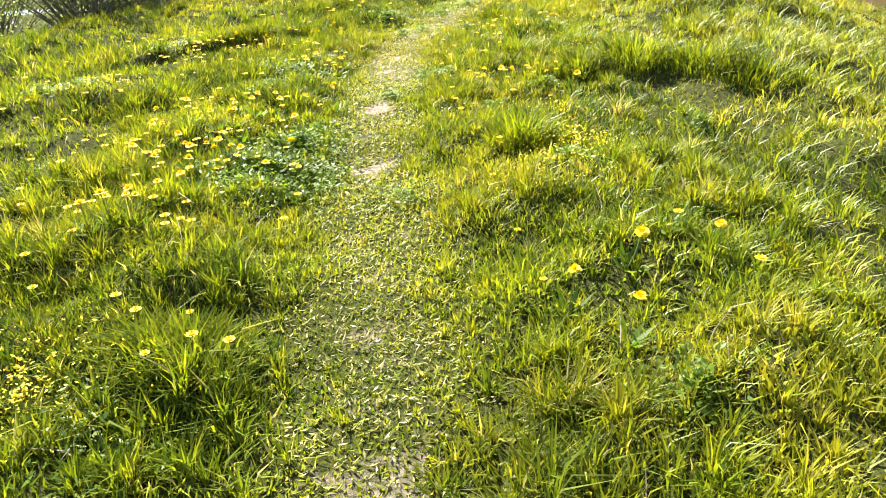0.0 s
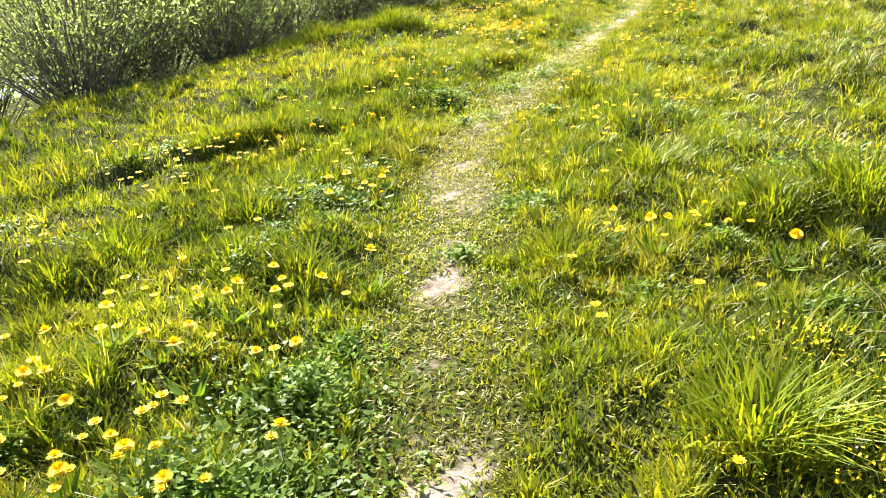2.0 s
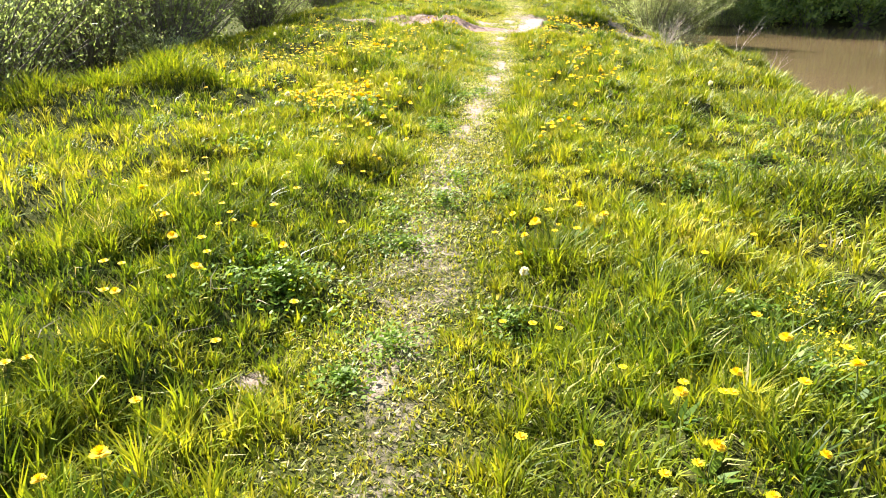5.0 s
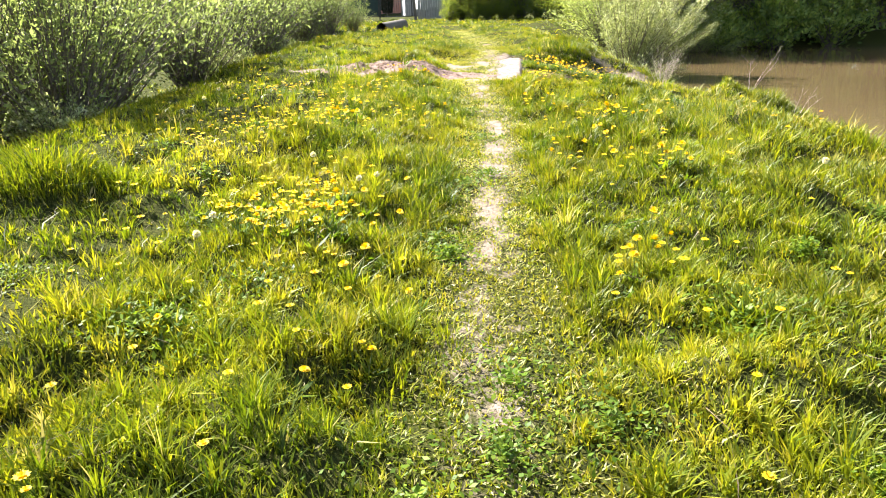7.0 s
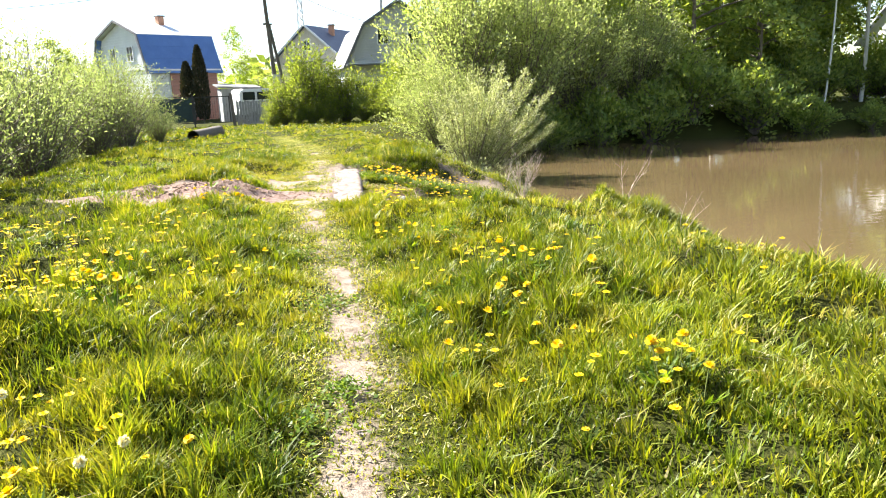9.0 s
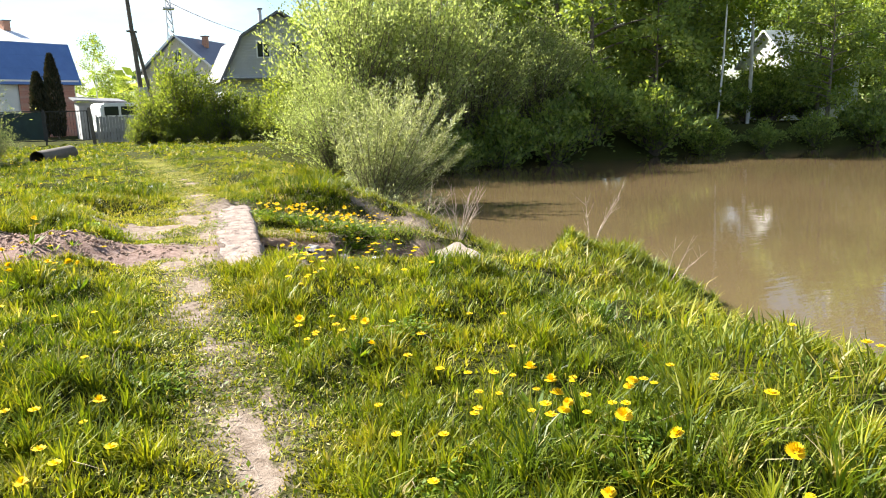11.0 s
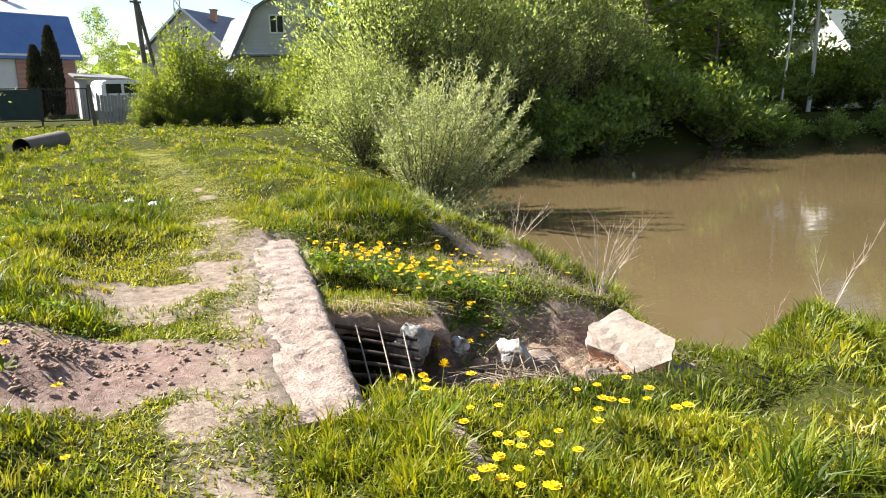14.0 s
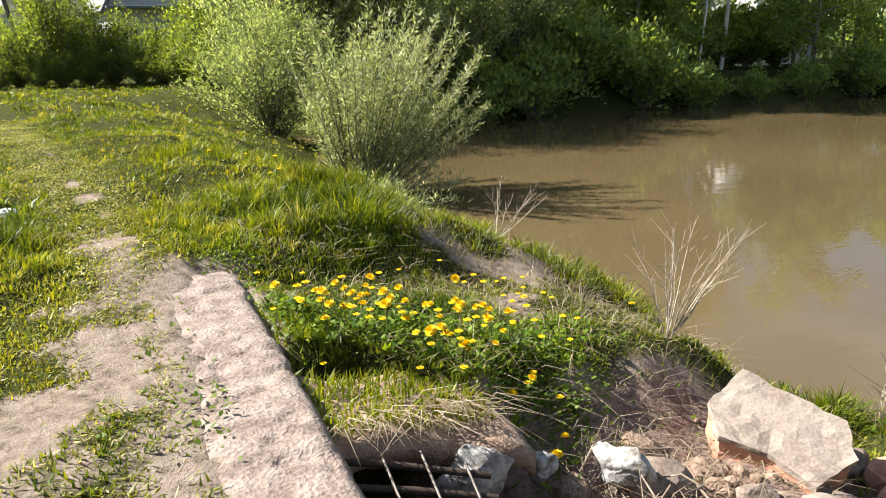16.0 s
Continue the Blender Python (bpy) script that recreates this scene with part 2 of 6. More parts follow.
BIRCHBARK = material("white_birch_bark", [(0.12, 0.11, 0.1), (0.62, 0.6, 0.56), (0.74, 0.72, 0.68)], 0.7, 5, 30, 0.3, spread=(0.3, 0.45))
CONCRETE = material("weathered_pinkish_concrete", [(0.11, 0.076, 0.062), (0.22, 0.166, 0.138), (0.32, 0.254, 0.217)], 0.95, 9, 60, 1.0, distance=0.03, spread=(0.34, 0.6))
PLASTER = material("pale_plaster_face", [(0.15, 0.11, 0.09), (0.27, 0.22, 0.18), (0.34, 0.295, 0.25)], 0.9, 7, 60, 0.7, distance=0.015)
PALECHUNK = material("whitish_lime_rubble", [(0.20, 0.175, 0.15), (0.38, 0.355, 0.33), (0.52, 0.50, 0.48)], 0.9, 9, 60, 0.8)
BRICK = material("red_brick", [(0.34, 0.15, 0.09), (0.46, 0.24, 0.16), (0.52, 0.32, 0.23)], 0.9, 12, 90, 0.4)
ROCK = material("grey_rubble", [(0.10, 0.07, 0.055), (0.20, 0.155, 0.125), (0.33, 0.28, 0.24)], 0.95, 9, 60, 0.7)
EARTH = material("broken_brown_earth", [(0.16, 0.10, 0.07), (0.28, 0.19, 0.14), (0.42, 0.31, 0.24)], 0.97, 12, 80, 0.9, distance=0.03)
SACK = material("dirty_white_sacking", [(0.08, 0.066, 0.052), (0.25, 0.24, 0.23), (0.43, 0.425, 0.42)], 0.6, 9, 40, 0.8, spread=(0.36, 0.6))
RUST = material("rusty_rebar", [(0.03, 0.022, 0.018), (0.09, 0.06, 0.045)], 0.75, 20, 150, 0.6, 0.4)
BARMETAL = material("pale_steel_rod", [(0.14, 0.11, 0.09), (0.30, 0.26, 0.22)], 0.6, 30, 150, 0.3, 0.3)
TWIG = material("dry_twigs", [(0.24, 0.18, 0.13), (0.40, 0.33, 0.26), (0.52, 0.46, 0.38)], 0.9, 20, 120, 0.3)
DEADSTALK = material("brown_dead_stalks", [(0.09, 0.064, 0.046), (0.19, 0.145, 0.105), (0.32, 0.265, 0.205)], 0.9, 20, 120, 0.3)
POLEWOOD = material("grey_weathered_pole", [(0.09, 0.075, 0.065), (0.17, 0.145, 0.125)], 0.9, 4, 60, 0.4)
DARKMETAL = material("dark_painted_steel", [(0.018, 0.02, 0.022), (0.05, 0.045, 0.042)], 0.6, 6, 60, 0.2, 0.2)
NET = material("dark_green_screen_netting", [(0.008, 0.022, 0.02), (0.02, 0.045, 0.04)], 0.7, 3, 90, 0.2)
BLUEROOF = ribbed_material("blue_sheet_roof", [(0.06, 0.14, 0.36), (0.10, 0.20, 0.46)], 0.35, "X", 0.4, 0.03)
PALEROOF = ribbed_material("pale_sheet_roof", [(0.45, 0.48, 0.52), (0.60, 0.62, 0.65)], 0.3, "X", 0.35, 0.03)
NAVYROOF = ribbed_material("dark_blue_sheet_roof", [(0.035, 0.055, 0.11), (0.06, 0.085, 0.15)], 0.3, "X", 0.5, 0.02)
WHITESIDING = ribbed_material("white_lap_siding", [(0.62, 0.63, 0.64), (0.74, 0.75, 0.76)], 0.2, "Z", 0.6, 0.015)
GREYSIDING = ribbed_material("grey_lap_siding", [(0.40, 0.40, 0.40), (0.50, 0.50, 0.50)], 0.2, "Z", 0.6, 0.015)
CREAM = ribbed_material("cream_lap_siding", [(0.58, 0.52, 0.42), (0.68, 0.62, 0.52)], 0.2, "Z", 0.6, 0.015)
BRICKWALL = ribbed_material("red_brick_wall", [(0.36, 0.13, 0.09), (0.46, 0.19, 0.13)], 0.08, bricks=True)
WHITEPAINT = material("white_paint", [(0.66, 0.66, 0.66), (0.78, 0.78, 0.78)], 0.5, 4, 40, 0.05)
GREYROOF = material("grey_roof_edge", [(0.10, 0.10, 0.11), (0.18, 0.18, 0.19)], 0.7, 4, 40, 0.1)
RUBBER = material("black_rubber", [(0.012, 0.012, 0.012), (0.03, 0.028, 0.026)], 0.7, 10, 80, 0.2)
GREYBOARD = material("grey_fence_boards", [(0.2, 0.2, 0.2), (0.34, 0.34, 0.35)], 0.85, 3, 50, 0.3)
STEELMAST = material("galvanised_steel", [(0.35, 0.36, 0.38), (0.5, 0.51, 0.53)], 0.5, 3, 50, 0.1, 0.5)


# ---- mesh tools ----
def mesh_object(name, verts, faces, mat, attributes=None, smooth=False):
    """One mesh object from arrays; faces: arrays (n, 3) or (n, 4)."""
    me = bpy.data.meshes.new(name)
    verts = np.asarray(verts, dtype=np.float32)
    faces = [np.asarray(f, dtype=np.int32) for f in faces if len(f)]
    me.vertices.add(len(verts))
    me.vertices.foreach_set("co", verts.ravel())
    loops = np.concatenate([f.ravel() for f in faces])
    sizes = np.concatenate([np.full(len(f), f.shape[1], dtype=np.int32) for f in faces])
    me.loops.add(len(loops))
    me.loops.foreach_set("vertex_index", loops)
    me.polygons.add(len(sizes))
    me.polygons.foreach_set("loop_start", np.concatenate([[0], np.cumsum(sizes)[:-1]]).astype(np.int32))
    if smooth:
        me.polygons.foreach_set("use_smooth", np.ones(len(sizes), dtype=bool))
    me.update(calc_edges=True)
    for key, values in (attributes or {}).items():
        a = me.attributes.new(key, "FLOAT", "POINT")
        a.data.foreach_set("value", np.asarray(values, dtype=np.float32))
    me.materials.append(mat)
    return new(name, me)


def part(name, bm, mat, parent, label=""):
    """Links a bmesh as one mesh under a thing or a part."""
    me = bpy.data.meshes.new(name)
    bm.to_mesh(me)
    bm.free()
    me.materials.append(mat)
    ob = new(name, me)
    ob.parent = parent
    return tagged(ob, label)


def thing(name, m, label, category, group="", kind=""):
    ob = new(name)
    ob.empty_display_size = 0.1
    ob.matrix_world = m
    return tagged(ob, label, category, group, kind)


def box(bm, size, at=(0, 0, 0), turn=(0, 0, 0), bevel=0.0):
    m = pose(*at, *turn) @ Matrix.Diagonal((*size, 1))
    made = bmesh.ops.create_cube(bm, size=1.0, matrix=m)
    if bevel:
        edges = {e for v in made["verts"] for e in v.link_edges}
        bmesh.ops.bevel(bm, geom=list(edges), offset=bevel, segments=2, affect="EDGES")
    return bm


def boxed(size, at=(0, 0, 0), turn=(0, 0, 0), bevel=0.0):
    return box(bmesh.new(), size, at, turn, bevel)


def tube_arrays(points, radii, sides=5):
    """A tapered tube along points: arrays of corners and quads."""
    points = np.asarray(points, float)
    n = len(points)
    d = np.gradient(points, axis=0)
    d /= np.linalg.norm(d, axis=1)[:, None] + 1e-9
    ref = np.where(np.abs(d[:, 2:3]) > 0.9, np.array([[1.0, 0, 0]]), np.array([[0, 0, 1.0]]))
    a = np.cross(d, ref)
    a /= np.linalg.norm(a, axis=1)[:, None] + 1e-9
    b = np.cross(d, a)
    ang = np.arange(sides) * 2 * np.pi / sides
    v = points[:, None, :] + np.asarray(radii)[:, None, None] * (np.cos(ang)[None, :, None] * a[:, None, :] + np.sin(ang)[None, :, None] * b[:, None, :])
    i = np.arange(n - 1)[:, None] * sides
    j = np.arange(sides)[None, :]
    k = (j + 1) % sides
    q = np.stack([i + j, i + k, i + sides + k, i + sides + j], axis=-1).reshape(-1, 4)
    return v.reshape(-1, 3), q


def tubes_object(name, list_of_tubes, mat, parent=None, label=""):
    vs, qs, base = [], [], 0
    for pts, radii, sides in list_of_tubes:
        v, q = tube_arrays(pts, radii, sides)
        vs.append(v)
        qs.append(q + base)
        base += len(v)
    ob = mesh_object(name, np.concatenate(vs), [np.concatenate(qs)], mat, smooth=True)
    ob.parent = parent
    return tagged(ob, label)


def leaves_object(name, at, along, side, length, width, vary, mat, parent=None, label=""):
    """Many leaves: each one a slightly folded pointed quad pair. at, along, side: (n, 3)."""
    n = len(at)
    along = along / (np.linalg.norm(along, axis=1)[:, None] + 1e-9)
    side = side - along * np.sum(side * along, axis=1)[:, None]
    side = side / (np.linalg.norm(side, axis=1)[:, None] + 1e-9)
    up = np.cross(along, side)
    L, W = length[:, None], width[:, None]
    v = np.stack([at, at + along * L * 0.5 + side * W * 0.5, at + along * L + up * L * 0.08, at + along * L * 0.5 - side * W * 0.5], axis=1)
    i = np.arange(n)[:, None] * 4
    ob = mesh_object(name, v.reshape(-1, 3), [np.concatenate([i + 0, i + 1, i + 2, i + 3], axis=1)], mat, {"vary": np.repeat(vary, 4)})
    ob.parent = parent
    return tagged(ob, label)


def hash_noise(x, y, cell, seed=0):
    """Smooth value noise in 0..1 over the plan, in cells of that many metres."""
    x, y = np.asarray(x, float) / cell, np.asarray(y, float) / cell
    xi, yi = np.floor(x).astype(np.int64), np.floor(y).astype(np.int64)
    fx, fy = x - xi, y - yi
    fx, fy = fx * fx * (3 - 2 * fx), fy * fy * (3 - 2 * fy)

    def lattice(a, b):
        h = (a * 374761393 + b * 668265263 + seed * 1442695041) & 0x7FFFFFFF
        h = ((h ^ (h >> 13)) * 1274126177) & 0x7FFFFFFF
        return ((h ^ (h >> 16)) & 0xFFFF) / 65535.0

    top = lattice(xi, yi) * (1 - fx) + lattice(xi + 1, yi) * fx
    low = lattice(xi, yi + 1) * (1 - fx) + lattice(xi + 1, yi + 1) * fx
    return top * (1 - fy) + low * fy


def smooth(a, b, v):
    t = np.clip((np.asarray(v, float) - a) / (b - a), 0, 1)
    return t * t * (3 - 2 * t)


# ---- the lie of the land ----
WATER_LEVEL = -1.05
LEFT_WATER = -1.75
CREST_Y = [-80, -9, -0.5, 2, 4.6, 8, 10, 13, 17, 22, 30, 36, 46, 70, 200]
CREST_Z = [-0.3, -0.26, -0.26, -0.16, -0.10, -0.03, 0.08, 0.17, 0.24, 0.2, 0.02, -0.14, -0.24, -0.3, -0.3]
TRACK_Y = [-14, -7.4, -5.2, -4.5, -3.7, -1.8, -0.5, 2.0, 4.6, 6.0, 8.0, 9.6, 10.9, 12.5, 15, 16.6, 19.3, 26, 44]
TRACK_X = [3.6, 2.15, 1.26, 0.96, 0.74, 0.24, 0.0, 0.14, 0.34, 0.52, 0.68, 0.62, 0.64, 1.0, 1.18, 1.23, 1.12, 0.75, 0.35]
# worn patches of sand: x, y, half width, half length
PATCHES = [(1.25, -5.2, .06, .18), (0.96, -4.55, .05, .2), (0.74, -3.72, .13, .26), (0.36, -2.4, .04, .1), (0.22, -1.75, .08, .16),
           (0.0, -0.55, .07, .2), (-0.02, -0.1, .06, .08), (-0.54, -0.45, .1, .08), (0.06, 1.05, .05, .14), (0.13, 2.0, .05, .1),
           (0.25, 3.8, .06, .15), (0.34, 4.6, .12, .26), (0.46, 5.55, .13, .45), (0.55, 6.5, .15, .5), (0.66, 7.5, .1, .4),
           (0.6, 9.55, .11, .3), (0.66, 10.2, .12, .34), (0.58, 10.9, .14, .3), (1.42, 10.62, .05, .2), (1.5, 10.2, .04, .18), (0.9, 11.5, .36, .55), (0.55, 12.95, .52, .5), (0.95, 13.3, .25, .8),
           (1.16, 15.0, .17, .28), (1.24, 16.6, .12, .22), (1.2, 17.2, .1, .2), (1.14, 19.3, .14, .3)]


# hummocks: x, y, half sizes, rise
HUMMOCKS = [(-2.95, 4.75, .5, .32, .25), (-3.9, 4.0, .6, .3, .1), (2.75, -2.75, .75, .3, .16), (3.6, -2.9, .5, .3, .12), (4.8, 9.9, .5, .35, .12), (-1.2, 0.3, .5, .3, .07), (2.5, 1.8, .5, .3, .08),
            (1.6, 4.9, .4, .3, .07), (2.6, 6.3, .6, .3, .08), (-1.4, 6.6, .5, .35, .07), (-0.7, -3.2, .35, .25, .07), (-1.2, -4.2, .4, .25, .08), (0.9, -6.9, .3, .2, .07), (2.7, 15.8, .5, .5, .1), (3.2, 17.2, .5, .5, .1)]


def track_x(y):
    return np.interp(y, TRACK_Y, TRACK_X)


def beam_x(y):
    """Middle line of the culvert beam."""
    return 1.335 + 0.128 * (np.asarray(y, float) - 12.65)


def shore_x(y):
    return 5.75 + 0.35 * np.sin(np.asarray(y) * 0.55 + 1.0) + 0.25 * np.sin(np.asarray(y) * 1.7) - 0.9 * np.exp(-((np.asarray(y) - 13.2) / 1.0) ** 2) + 1.6 * smooth(21, 27, y) + 0.35 * smooth(7.8, 6.8, y) + 0.8 * smooth(6.6, 4.2, y) - 0.75 * np.exp(-((np.asarray(y) - 9.15) / 0.5) ** 2) + 0.75 * np.exp(-((np.asarray(y) - 11.2) / 0.8) ** 2)


def far_bank_y(x):
    return 27.9 - 0.09 * (np.asarray(x) - 10) + 0.4 * np.sin(np.asarray(x) * 0.6)


def left_edge(y):
    return np.interp(y, [-20, -2, 3, 7, 12, 18, 26, 34], [-5.2, -4.6, -4.2, -3.6, -2.7, -2.5, -2.6, -9])


def height(x, y):
    x, y = np.asarray(x, float), np.asarray(y, float)
    crest = np.interp(y, CREST_Y, CREST_Z)
    lumps = (hash_noise(x, y, 1.1, 3) - 0.5) * 0.14 + (hash_noise(x, y, 0.42, 4) - 0.5) * 0.15 + (hash_noise(x, y, 0.2, 6) - 0.5) * 0.05
    off = np.abs(x - track_x(y))
    lumps = lumps * smooth(0.15, 0.7, off) + (hash_noise(x, y, 0.3, 5) - 0.5) * 0.025
    h = crest + lumps + 0.10 * smooth(0.3, 1.2, off) * smooth(25, 10, y)
    # right bank down to the pond
    sx = shore_x(y)
    brow = np.interp(y, [-20, 0, 4, 7, 9, 10.5, 15], [4.0, 4.0, 3.6, 2.9, 2.5, 2.3, 2.3])
    t = np.clip((x - brow) / (sx - brow), 0, 1.9)
    bank = t ** np.interp(y, [10.8, 12.2], [1.8, 1.5]) * (crest + 0.1 - WATER_LEVEL)
    wet = smooth(brow, brow + 0.3, x)
    pond = smooth(far_bank_y(x) + 3.5, far_bank_y(x) - 0.6, y) * smooth(70, 60, x) * smooth(-34, -28, y)
    drop = np.minimum(bank * wet, 2.3) * np.where(x > brow, pond ** 0.7, 0)
    h = h - drop
    # hollow and water on the other side
    lx = left_edge(y)
    s = np.clip((lx - x) / 4.5, 0, 1)
    low = smooth(40, 30, y) * smooth(-60, -50, y)
    h = h - (s * s * (3 - 2 * s)) * low * 1.45
    h = h - smooth(-13.5, -16, x) * smooth(-60, -50, x) * smooth(34, 26, y) * smooth(-40, -34, y) * 0.5
    # trodden level ground beside the culvert beam
    flat = smooth(1.95, 1.5, x) * smooth(-0.3, 0.4, x) * smooth(10.2, 10.8, y) * smooth(14.7, 14.1, y)
    h = h * (1 - flat) + (0.102 + 0.0105 * (y - 12.3) + (hash_noise(x, y, 0.3, 5) - 0.5) * 0.05 * smooth(0.1, 0.5, beam_x(y) - 0.1 - x)) * flat
    # bed of the culvert beam
    side = x - beam_x(y)
    h = h - 0.008 * smooth(0.0, -0.1, side) * smooth(-0.6, -0.35, side) * smooth(10.9, 11.3, y) * smooth(14.6, 14.3, y) - 0.028 * smooth(-0.1, 0.05, side) * smooth(0.3, 0.2, side) * smooth(11.0, 11.3, y) * smooth(14.6, 14.3, y)
    reach = np.where(side < 0, 0.08, 0.225)
    h = h - 0.16 * smooth(0.03, -0.03, np.abs(side) - reach) * smooth(10.78, 10.9, y + 0.2 * hash_noise(x, y, 0.2, 16)) * smooth(14.2, 14.05, y)
    # a small groove across the meadow
    g = ((y + 1.83) - 1.45 * (x + 1.56)) / 1.76
    reach = smooth(-0.75, -1.1, x) * smooth(-2.7, -2.3, x)
    h = h + reach * (0.07 * smooth(0.02, 0.16, g) * smooth(0.6, 0.25, g) - (0.06 + 0.2 * smooth(0.35, 0.75, hash_noise(x, y, 0.33, 23))) * smooth(0.2, 0.02, np.abs(g + 0.05 + 0.12 * (hash_noise(x, y, 0.25, 24) - 0.5))))
    # hummocks in the turf
    for hx, hy, rx, ry, up in HUMMOCKS:
        h = h + up * np.exp(-((x - hx) / rx) ** 2 - ((y - hy) / ry) ** 2)
    # trampled brink above the washed-out ditch
    h = h - 0.26 * smooth(9.3, 10.7, y) * smooth(11.6, 11.0, y) * smooth(1.5, 1.9, x) * smooth(3.9, 3.2, x)
    # flowery slope below the beam
    slope = 0.07 - 0.165 * (x - 1.5) + (hash_noise(x, y, 0.3, 18) - 0.5) * 0.09
    apron = smooth(12.2, 12.6, y) * smooth(15.0, 14.2, y) * smooth(1.5, 1.6, x) * smooth(4.6, 4.2, x)
    h = h * (1 - apron) + np.minimum(h, slope) * apron
    # outlet from the culvert to the pond
    floor = np.interp(x, [1.3, 2.0, 2.28, 3.0, 4.0, 5.2, 6], [-1.1, -1.05, -0.56, -0.55, -0.66, -1.05, -1.3])
    rough = (hash_noise(x, y, 0.22, 8) - 0.5) * 0.16
    mid = 11.92 + 0.7 * smooth(4.0, 4.9, x)
    wall = np.maximum(0, np.abs(y - mid) - np.where(y > mid, np.interp(x, [2.0, 2.35], [0.86, 0.36]), np.interp(x, [1.9, 2.3, 3.2, 3.6, 4.2, 4.7], [0.42, 0.74, 0.74, 0.6, 0.6, 0.4]))) * np.where(y > mid, np.interp(x, [2.1, 2.6], [2.4, 0.6]), np.interp(x, [1.8, 2.4, 3.3, 3.8, 4.6], [2.3, 1.9, 1.6, 0.7, 0.95]))
    cut = floor + wall + rough
    h = np.where((x > np.maximum(1.28, beam_x(y) - 0.04)) & (x < 6), np.minimum(h, cut), h)
    # loose heap of dug earth on the track
    e = ((x + 0.6) / 1.5) ** 2 + ((y - 11.6 - 0.1 * x) / 0.44) ** 2
    h = h + 0.02 * smooth(1.0, 0.3, e) + (hash_noise(x, y, 0.12, 9) - 0.5) * 0.06 * smooth(1.1, 0.7, e)
    return h


def bareness(x, y):
    """1 where the turf is gone, 0 in full grass."""
    x, y = np.asarray(x, float), np.asarray(y, float)
    wob = (hash_noise(x, y, 0.19, 11) - 0.5) * 1.5 + (hash_noise(x, y, 0.08, 12) - 0.5) * 1.2
    b = np.zeros_like(x)
    for px, py, w, l in PATCHES:
        d = np.sqrt(((x - px) / (w * np.where(y < 9, 0.7, 0.88))) ** 2 + ((y - py) / l) ** 2)
        b = np.maximum(b, smooth(1.25, 0.45, d + wob * 0.75))
    off = np.abs(x - track_x(y))
    b = np.maximum(b, (0.3 + 0.25 * smooth(2, 5, y)) * smooth(0.6, 0.78, hash_noise(x, y, 0.16, 13)) * smooth(0.3, 0.1, off) * smooth(20, 15, y))
    b = np.maximum(b, smooth(0.36, 0.08, off + (hash_noise(x, y, 0.5, 19) - 0.5) * 0.25) * (0.1 + 0.28 * hash_noise(x, y, 0.3, 20)) * (0.45 + 0.55 * smooth(-6, -3, y)) * smooth(17, 14.5, y))
    b = np.maximum(b, smooth(0.42, 0.2, np.abs(x - beam_x(y)) + wob * 0.12) * smooth(10.7, 11.2, y) * smooth(14.75, 14.4, y))
    e = ((x + 0.6) / 1.55) ** 2 + ((y - 11.6 - 0.1 * x) / 0.48) ** 2
    b = np.maximum(b, smooth(1.2, 0.9, e + wob * 0.3))
    ditch = smooth(0.95, 0.6, np.abs(y - 11.95) + wob * 0.1) * smooth(1.2, 1.4, x) * smooth(4.1, 3.7, x)
    b = np.maximum(b, ditch)
    slope = smooth(0.52, 0.72, hash_noise(x, y, 0.33, 17)) * smooth(2.3, 2.8, x) * smooth(4.9, 4.4, x) * smooth(12.2, 12.5, y) * smooth(15.2, 14.4, y)
    b = np.maximum(b, 0.8 * slope)
    return b


def dug_earth(x, y):
    e = ((np.asarray(x) + 0.6) / 1.55) ** 2 + ((np.asarray(y) - 11.6 - 0.1 * np.asarray(x)) / 0.48) ** 2
    wob = (hash_noise(x, y, 0.2, 14) - 0.5) * 0.7
    ditch = smooth(0.9, 0.6, np.abs(np.asarray(y) - 11.95)) * smooth(1.25, 1.4, x) * smooth(4.2, 3.7, x)
    return np.maximum(smooth(1.15, 0.85, e + wob), ditch)


def build_ground():
    def lines(lo, hi, step, far):
        inner = np.arange(lo, hi + step / 2, step)
        out = [hi + step]
        while out[-1] < far:
            out.append(out[-1] + (out[-1] - hi) * 0.16 + step)
        back = [lo - (o - hi) for o in out]
        return np.concatenate([back[::-1], inner, out])

    xs = lines(-4.5, 6.6, 0.095, 2600)
    ys = lines(-9.5, 16.5, 0.1, 2600)
    X, Y = np.meshgrid(xs, ys)
    Z = height(X, Y)
    n, m = len(xs), len(ys)
    idx = np.arange(n * m).reshape(m, n)
    quads = np.stack([idx[:-1, :-1], idx[:-1, 1:], idx[1:, 1:], idx[1:, :-1]], axis=-1).reshape(-1, 4)
    ob = mesh_object("ground", np.stack([X, Y, Z], axis=-1).reshape(-1, 3), [quads], GROUND, {"bare": bareness(X, Y).ravel(), "dug": dug_earth(X, Y).ravel()}, smooth=True)
    return tagged(ob, "grassy earth bank with a worn sandy footpath", "ground", kind="structure")


build_ground()


def build_water(name, x0, x1, y0, y1, z, label):
    xs, ys = np.linspace(x0, x1, 9), np.linspace(y0, y1, 9)
    X, Y = np.meshgrid(xs, ys)
    idx = np.arange(81).reshape(9, 9)
    q = np.stack([idx[:-1, :-1], idx[:-1, 1:], idx[1:, 1:], idx[1:, :-1]], axis=-1).reshape(-1, 4)
    ob = mesh_object(name, np.stack([X, Y, np.full_like(X, z)], axis=-1).reshape(-1, 3), [q], WATER)
    return tagged(ob, label, "water", kind="structure")


